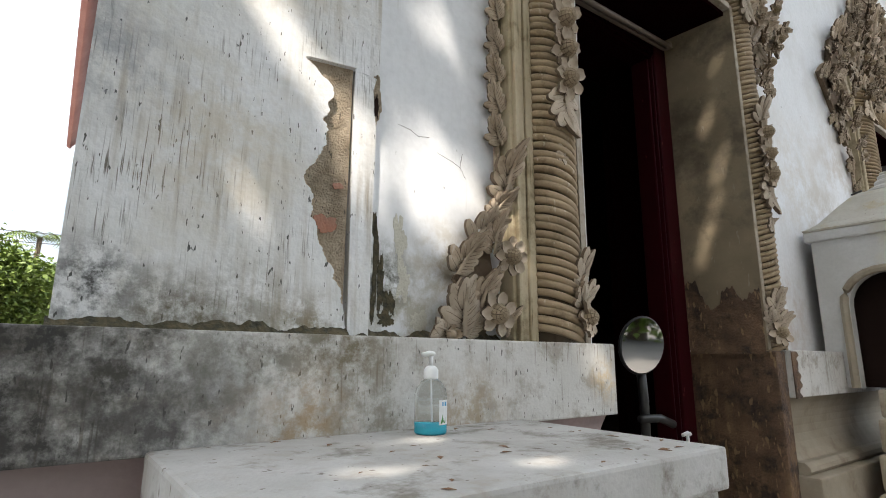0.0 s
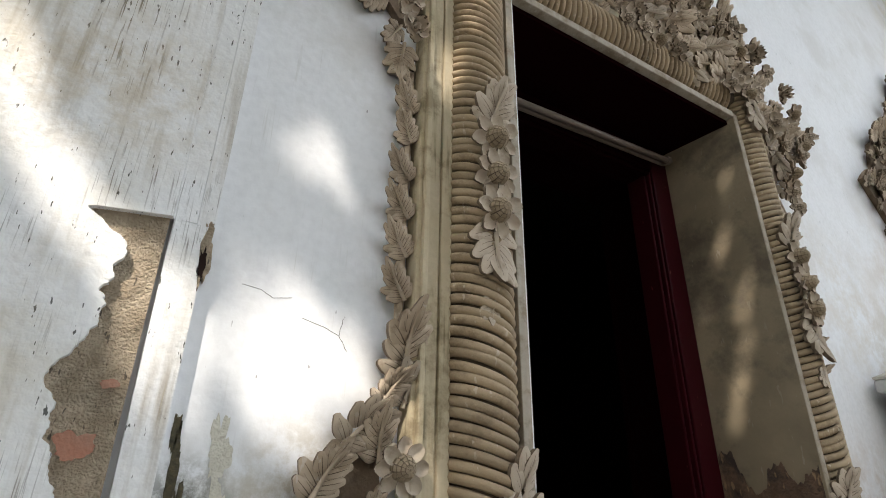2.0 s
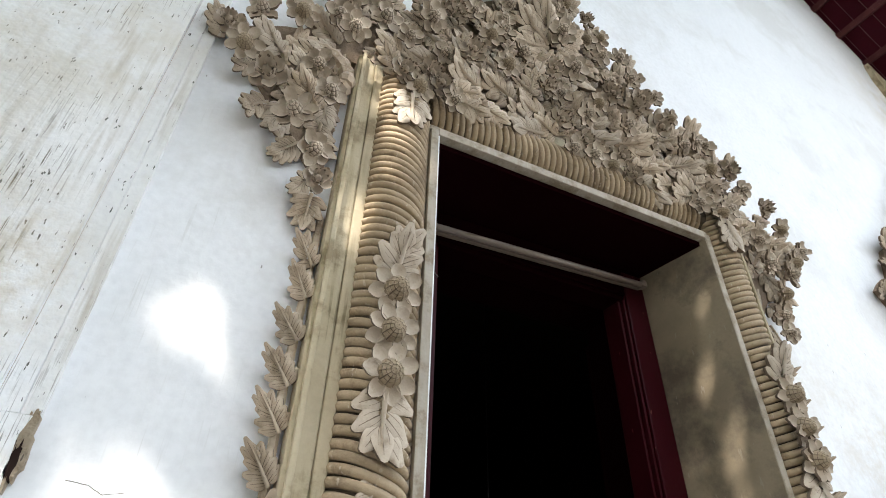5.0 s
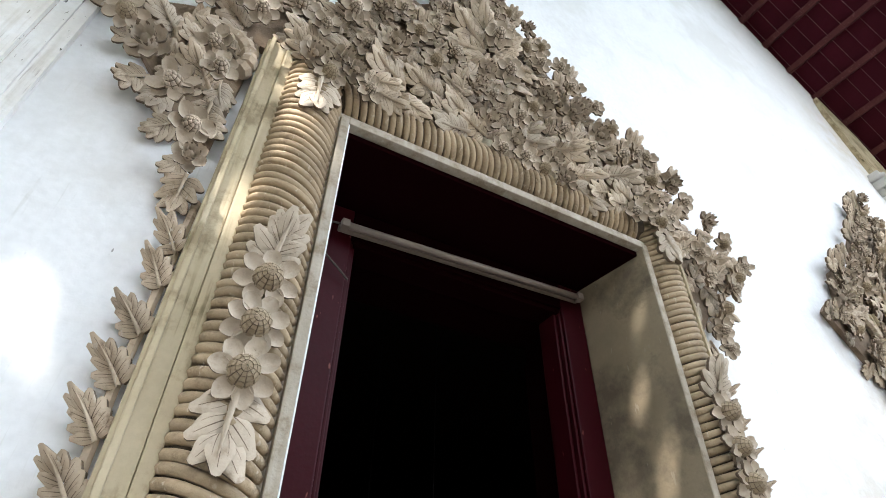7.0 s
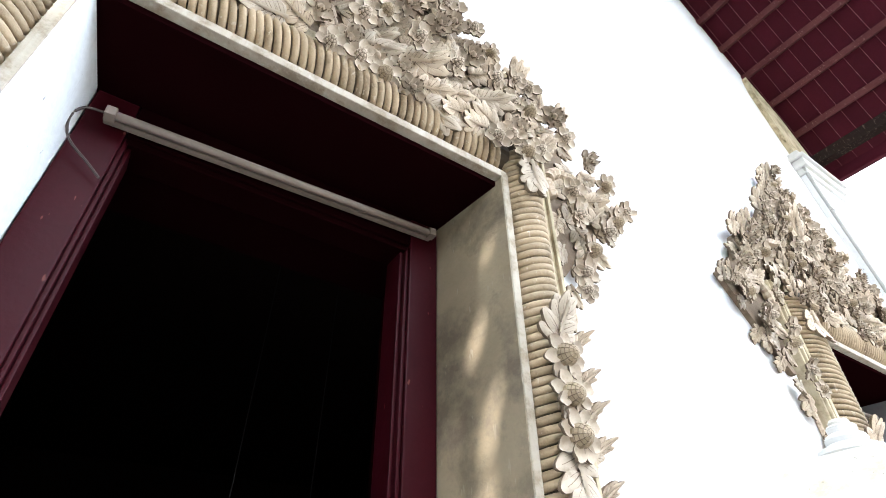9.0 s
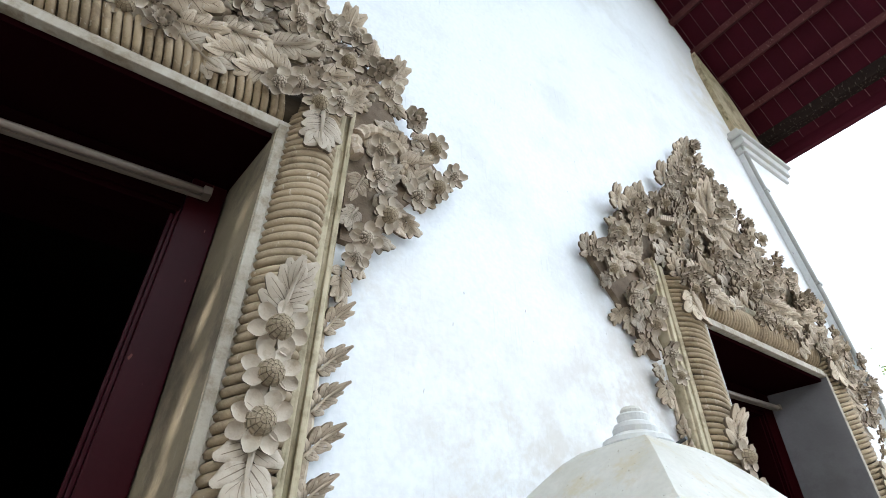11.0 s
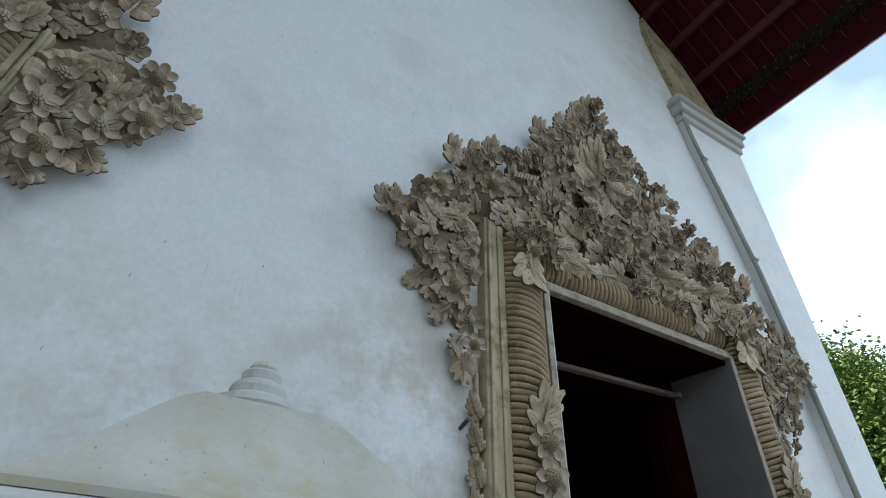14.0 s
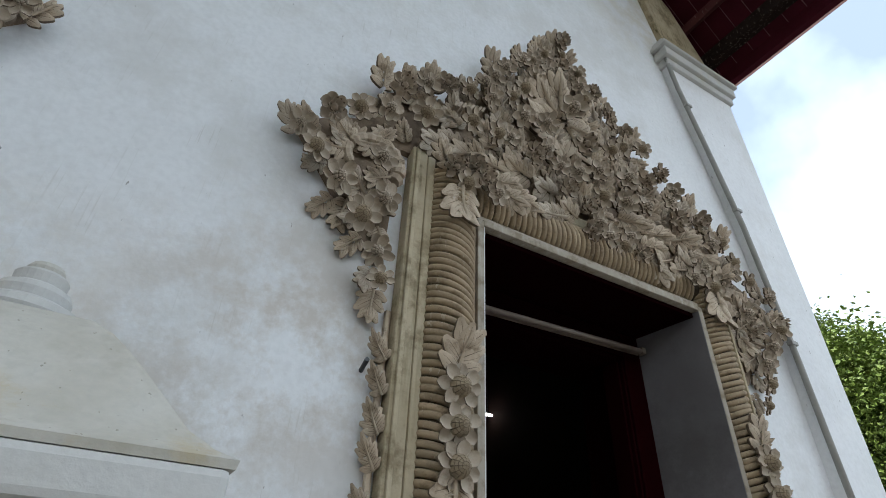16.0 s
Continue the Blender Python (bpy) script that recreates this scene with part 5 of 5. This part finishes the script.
for k in range(26):
    ob = new("dry_leaf", dry)
    s = rnd.uniform(0.012, 0.03)
    ob.matrix_basis = pose(rnd.uniform(0.3, 1.02), rnd.uniform(0.56, 1.08), 1.1005, 0, 0, rnd.uniform(0, 360)) @ Matrix.Diagonal((s, s, s * 0.6, 1))
    tagged(ob, "small brown dry leaf fallen on concrete", "leaf", "fallen leaves on the block")

# ---- a motor scooter's mirror standing in the doorway ----
mx, my = 1.945, 1.28
mir = thing("mirror_stand", "round mirror on a black clamp stand in the dark doorway", "mirror")
m_face = look((mx, my, 1.325), (0.9, -0.6, 1.17), 14)
bm = lathe([(0.075, 0.0), (0.118, 0.004), (0.124, 0.012), (0.12, 0.022), (0.06, 0.034)], (0, 0), 36)
ob = part("mirror_shell", bm, M_BLACK, mir, smooth=True)
ob.matrix_basis = m_face @ Matrix.Diagonal((0.8, 1.0, 1.0, 1))
bm = lathe([(0.115, 0.0), (0.1155, 0.002)], (0, 0), 36)
ob = part("mirror_glass", bm, M_MIRROR, mir)
ob.matrix_basis = m_face @ pose(0, 0, -0.003) @ Matrix.Diagonal((0.8, 1.0, 1.0, 1))
part("pole", tube([(mx + 0.02, my + 0.03, 1.25), (mx + 0.03, my + 0.03, 1.1), (mx + 0.02, my + 0.03, FLOOR + 0.03)], 0.02, 12), M_BLACK, mir, "black metal pole", smooth=True)
part("clamp", tube([(mx - 0.06, my - 0.01, 1.035), (mx + 0.09, my, 1.03), (mx + 0.17, my - 0.01, 1.0)], 0.017, 10), M_BLACK, mir, smooth=True)
part("foot", lathe([(0.14, FLOOR + 0.03), (0.14, FLOOR + 0.045), (0.03, FLOOR + 0.06)], (mx + 0.02, my + 0.03), 24), M_BLACK, mir, smooth=True)
px, py = 2.13, 1.22
pump = thing("pump_bottle", "white pump bottle standing behind the block", "bottle")
part("body", lathe([(0.03, FLOOR + 0.03), (0.034, FLOOR + 0.04), (0.034, 0.80), (0.015, 0.86)], (px, py), 20), M_WHITE, pump, smooth=True)
part("neck", lathe([(0.012, 0.86), (0.014, 0.90), (0.007, 0.92), (0.006, 0.965)], (px, py), 16), M_WHITE, pump, smooth=True)
part("nozzle", tube([(px + 0.02, py, 0.965), (px, py, 0.97), (px - 0.035, py, 0.965)], 0.008, 8), M_WHITE, pump, smooth=True)


# ---- trees ----
def leaf_cloud(centre, radii, count, size, seed, skip=None, shape=0.0):
    """Many small folded leaves in uneven clumps."""
    rnd = random.Random(seed)
    verts, faces = [], []
    clumps = []
    for _ in range(max(6, count // 90)):
        d = Vector((rnd.gauss(0, 1), rnd.gauss(0, 1), rnd.gauss(0, 1))).normalized() * rnd.uniform(0.35, 1.0) ** 0.5
        clumps.append((Vector((d.x * radii[0], d.y * radii[1], d.z * radii[2])), rnd.uniform(0.14, 0.34)))
    made = 0
    while made < count:
        c, r = rnd.choice(clumps)
        p = c + Vector((rnd.gauss(0, 1) * r * radii[0] * 0.5, rnd.gauss(0, 1) * r * radii[1] * 0.5, rnd.gauss(0, 1) * r * radii[2] * 0.5)) + Vector(centre)
        made += 1
        if skip and skip(p):
            continue
        q = Euler((rnd.uniform(-1.1, 0.6), rnd.uniform(-0.8, 0.8), rnd.uniform(0, 6.28))).to_matrix()
        s = size * rnd.uniform(0.7, 1.3)
        k = len(verts)
        for v in ((0, 0, 0), (0.32, 0.5, 0.09), (0, 1.1, -0.1), (-0.32, 0.5, 0.09)):
            verts.append(p + q @ (Vector(v) * s))
        faces += [(k, k + 1, k + 2), (k, k + 2, k + 3)]
    me = bpy.data.meshes.new("crown")
    me.from_pydata(verts, [], faces)
    me.materials.append(M_LEAF)
    return me


def tree(label, base, height, radii, count, size, seed, skip=None):
    rnd = random.Random(seed)
    ob = thing("tree", label, "tree")
    b = Vector(base)
    top = b + Vector((rnd.uniform(-0.4, 0.4), rnd.uniform(-0.4, 0.4), height))
    mid = b.lerp(top, 0.5) + Vector((rnd.uniform(-0.3, 0.3), rnd.uniform(-0.3, 0.3), 0))
    part("trunk", tube([b, b.lerp(mid, 0.5), mid, mid.lerp(top, 0.5), top], 0.2, 10, [0.3, 0.24, 0.19, 0.14, 0.07]), M_BARK, ob, smooth=True)
    for k in range(9):
        s = mid.lerp(top, rnd.uniform(-0.1, 0.9))
        d = Vector((rnd.gauss(0, 1) * radii[0], rnd.gauss(0, 1) * radii[1], abs(rnd.gauss(0, 0.6)) * radii[2])) * 0.65
        part("limb", tube([s, s + d * 0.5 + Vector((0, 0, 0.2)), s + d], 0.08, 7, [0.09, 0.06, 0.02]), M_BARK, ob, smooth=True)
    cr = new("crown", leaf_cloud(top, radii, count, size, seed + 1, skip))
    cr.parent = ob
    return ob


tree("leafy green tree beside the hall", (19.5, 6.5, 0), 6.2, (2.3, 2.4, 2.5), 80000, 0.12, 3)
tree("leafy green tree in the yard", (-3.2, 26, 0), 3.6, (3.6, 3.0, 2.2), 20000, 0.22, 21)
tree("leafy green tree in the yard", (1.5, 34, 0), 4.2, (3.5, 3.0, 2.4), 6000, 0.36, 25)

tree("dark leafy trees across the yard", (-12, -26, 0), 5.5, (10, 3.5, 5.0), 26000, 0.6, 51)

# Two unseen trees added to cut the low sky light on the front.
tree("unseen broad leafy tree added to block sky light", (1.5, -13, 0), 4.2, (5.0, 2.2, 3.4), 16000, 0.34, 61)
tree("unseen broad leafy tree added to block sky light", (10.5, -15, 0), 4.4, (4.5, 2.2, 3.6), 14000, 0.36, 67)

# a palm beyond them
palm = thing("palm_tree", "slim palm with drooping feathery fronds", "palm")
pb = Vector((-1.1, 30, 0))
part("trunk", tube([pb, pb + Vector((0.1, 0, 3.5)), pb + Vector((0.2, 0, 6.6))], 0.12, 8, [0.16, 0.12, 0.1]), M_BARK, palm, smooth=True)
rnd = random.Random(8)
for k in range(11):
    a = k * math.tau / 11 + rnd.uniform(-0.2, 0.2)
    verts, faces = [], []
    c = pb + Vector((0.2, 0, 6.6))
    out = Vector((math.cos(a), math.sin(a), 0))
    side = Vector((-out.y, out.x, 0))
    for j in range(16):
        t = (j + 1) / 16
        p = c + out * 1.9 * t + Vector((0, 0, 0.9 * t - 1.5 * t * t))
        for sg in (-1, 1):
            q = p + side * sg * 0.55 * (1 - 0.6 * t) + Vector((0, 0, -0.25)) + out * 0.15
            i = len(verts)
            verts += [p, p + out * 0.07, q]
            faces.append((i, i + 1, i + 2))
    me = bpy.data.meshes.new("frond")
    me.from_pydata(verts, [], faces)
    me.materials.append(M_LEAF)
    f = new("frond", me)
    f.parent = palm


# a bush beside the plinth's corner
bush = tagged(new("bush", leaf_cloud((-0.55, 1.9, 0.5), (0.3, 0.5, 0.5), 1500, 0.07, 41)), "low green bush beside the plinth", "bush", kind="stuff")

# neighbouring temple roof: red gable trim with a toothed edge
nb = thing("neighbour_roof", "red gable edge of a neighbouring temple hall with toothed trim", "roof")
part("gable_board", plate([(1.8, 0.0), (3.05, 0.0), (3.05, 22.0), (2.3, 22.0)], 30, 30.4), M_RED, nb)
tooth = mesh_from("tooth", plate([(0, 0), (-0.12, 0.1), (0, 0.2)], 30.1, 30.3), M_RED)
for k in range(60):
    z = 9.5 + k * 0.2
    share("tooth", tooth, nb, pose(1.8 + 0.5 * z / 22.0, 0, z))

# overhead cables at the left
cab = thing("overhead_cable", "thin drooping overhead cables", "cable")
for z in (5.0, 5.35):
    part("cable", tube([(-8, 22, z - 0.3), (-3, 22.4, z - 0.05), (3, 23, z + 0.25)], 0.012, 5), M_CABLE, cab)


# ---- the unseen shade tree behind the walker, its gaps cut to let sun flecks through ----
FLECKS = ((0.16, 1.2, 2.42, 0.03, 0.06), (0.22, 1.2, 2.27, 0.04, 0.05), (0.29, 1.2, 2.15, 0.04, 0.03), (0.37, 1.2, 2.07, 0.05, 0.03), (0.44, 1.2, 1.98, 0.04, 0.05), (0.28, 1.2, 1.70, 0.02, 0.07), (0.605, 1.22, 1.80, 0.02, 0.13),
          (0.79, 1.24, 2.41, 0.09, 0.06), (0.92, 1.24, 2.29, 0.05, 0.05), (0.77, 1.24, 1.98, 0.06, 0.05), (0.88, 1.24, 1.88, 0.11, 0.09), (0.96, 1.24, 1.75, 0.09, 0.11), (0.85, 1.24, 1.70, 0.06, 0.08), (1.08, 1.15, 1.72, 0.03, 0.16),
          (1.15, 1.13, 2.80, 0.05, 0.09), (1.17, 1.13, 3.45, 0.05, 0.08), (2.80, 1.23, 2.90, 0.02, 0.08), (2.79, 1.33, 2.62, 0.04, 0.08), (2.80, 1.27, 2.33, 0.05, 0.09), (2.78, 1.45, 2.30, 0.03, 0.08), (2.79, 1.35, 2.02, 0.05, 0.08), (2.80, 1.22, 1.78, 0.04, 0.06), (2.78, 1.44, 1.78, 0.03, 0.06),
          (2.96, 1.06, 2.31, 0.05, 0.09), (3.0, 1.1, 1.62, 0.05, 0.05), (1.27, 1.12, 2.95, 0.06, 0.09), (1.30, 1.11, 3.12, 0.06, 0.09), (1.25, 1.12, 3.27, 0.05, 0.08), (1.62, 1.15, 3.68, 0.06, 0.05), (1.75, 1.15, 4.1, 0.09, 0.08), (2.1, 1.15, 3.66, 0.07, 0.05), (2.05, 1.15, 4.45, 0.09, 0.1), (2.35, 1.15, 4.0, 0.07, 0.07), (1.45, 1.15, 4.0, 0.06, 0.07), (1.0, 1.15, 3.62, 0.05, 0.06), (2.7, 1.15, 3.66, 0.05, 0.05), (2.5, 1.15, 4.05, 0.05, 0.06), (2.3, 1.15, 4.25, 0.05, 0.04), (1.9, 1.15, 3.95, 0.04, 0.05),
          (0.55, 0.93, 1.1, 0.09, 0.06), (0.38, 0.72, 1.1, 0.1, 0.06), (0.8, 0.80, 1.1, 0.12, 0.06), (0.62, 0.62, 1.1, 0.1, 0.06), (0.45, 1.1, 1.2, 0.05, 0.05), (1.38, 1.1, 1.25, 0.03, 0.05), (4.0, 0.45, 0.8, 0.1, 0.08), (3.4, 0.95, 0.9, 0.1, 0.08), (3.3, 1.2, 1.7, 0.06, 0.1))


def shadow_place(p):
    """Where the sun through p meets the plane of the facade."""
    q = p - sun_dir * ((p.y - 1.22) / sun_dir.y)
    return q.x, q.z


GAPS = [(*shadow_place(Vector((x, y, z))), rx, rz) for x, y, z, rx, rz in FLECKS]


def in_gap(x, z):
    return any(((x - gx) / (rx + 0.066)) ** 2 + ((z - gz) / (rz + 0.066)) ** 2 < 1 for gx, gz, rx, rz in GAPS)


def shade_crown():
    rnd = random.Random(77)
    verts, faces = [], []
    for k in range(175000):
        # Low and near leaves are added to darken the ground and left wall.
        low = 80000 <= k < 125000
        near = k >= 125000
        aim = Vector((rnd.uniform(-6.0, 2.6), 1.22, rnd.uniform(-9.0, -2.0))) if low else Vector((rnd.uniform(-8.5, -2.4) if near else rnd.uniform(-2.5, 9.5), 1.22, rnd.uniform(-2.2, 8.0 if near else 10.0)))
        p = aim + sun_dir * (rnd.uniform(3.2, 6.5) - aim.z if low else rnd.uniform(6.0, 9.0)) / (sun_dir.z if low else 1)
        far = not low and not near and (aim.x > 3.1 or aim.z > 3.9)
        if p.z < 2.8 or far or in_gap(*shadow_place(p)):
            continue
        q = Euler((rnd.uniform(-1.2, 1.2), rnd.uniform(-1.2, 1.2), rnd.uniform(0, 6.28))).to_matrix()
        s = rnd.uniform(0.13, 0.24)
        k = len(verts)
        for v in ((0, -0.5, 0), (0.35, 0, 0.06), (0, 0.6, -0.05), (-0.35, 0, 0.06)):
            verts.append(p + q @ (Vector(v) * s))
        faces += [(k, k + 1, k + 2), (k, k + 2, k + 3)]
    me = bpy.data.meshes.new("crown")
    me.from_pydata(verts, [], faces)
    me.materials.append(M_LEAF)
    return me


shade = thing("tree", "broad leafy shade tree standing before the hall", "tree")
base = Vector((-2.2, -7.0, 0))
part("trunk", tube([base, base + Vector((0.2, 0.2, 2.5)), base + Vector((0.6, 0.6, 5.0)), base + Vector((1.5, 0.9, 7.0))], 0.3, 12, [0.4, 0.3, 0.22, 0.12]), M_BARK, shade, smooth=True)
cr = new("crown", shade_crown())
cr.parent = shade


def far_crown():
    """An unseen tall crown added farther off, shading the front's upper and farther part."""
    rnd = random.Random(31)
    verts, faces = [], []
    for _ in range(62000):
        aim = Vector((rnd.uniform(-2.5, 10.0), 1.22, rnd.uniform(-2.5, 10.5)))
        if aim.x < 3.0 and aim.z < 3.8:
            continue
        p = aim + sun_dir * rnd.uniform(12.0, 16.0)
        if in_gap(*shadow_place(p)):
            continue
        q = Euler((rnd.uniform(-1.2, 1.2), rnd.uniform(-1.2, 1.2), rnd.uniform(0, 6.28))).to_matrix()
        s = rnd.uniform(0.22, 0.38)
        k = len(verts)
        for v in ((0, -0.5, 0), (0.35, 0, 0.06), (0, 0.6, -0.05), (-0.35, 0, 0.06)):
            verts.append(p + q @ (Vector(v) * s))
        faces += [(k, k + 1, k + 2), (k, k + 2, k + 3)]
    me = bpy.data.meshes.new("crown")
    me.from_pydata(verts, [], faces)
    me.materials.append(M_LEAF)
    return me


# Trunk and limbs for the added sun-blocking crown.
tall = thing("tree", "unseen tall leafy tree added to shade the front", "tree")
base = Vector((-3.0, -5.6, 0))
part("trunk", tube([base, base + Vector((0.2, 0.0, 6)), base + Vector((0.5, 0.1, 9)), base + Vector((0.8, 0.2, 15))], 0.4, 12, [0.55, 0.42, 0.3, 0.12]), M_BARK, tall, smooth=True)
for k, (h, dx, dz) in enumerate(((7, 3.5, 3.5), (8, -3.0, 3.5), (9, 3.0, 4), (9, -2.5, 4.5), (9.5, 2.5, 4.5))):
    s = base + Vector((0.5, 0.1, h))
    part("limb", tube([s, s + Vector((dx * 0.5, 0.2, dz * 0.6)), s + Vector((dx, 0.3, dz))], 0.12, 8, [0.18, 0.12, 0.05]), M_BARK, tall, smooth=True)
cr = new("crown", far_crown())
cr.parent = tall
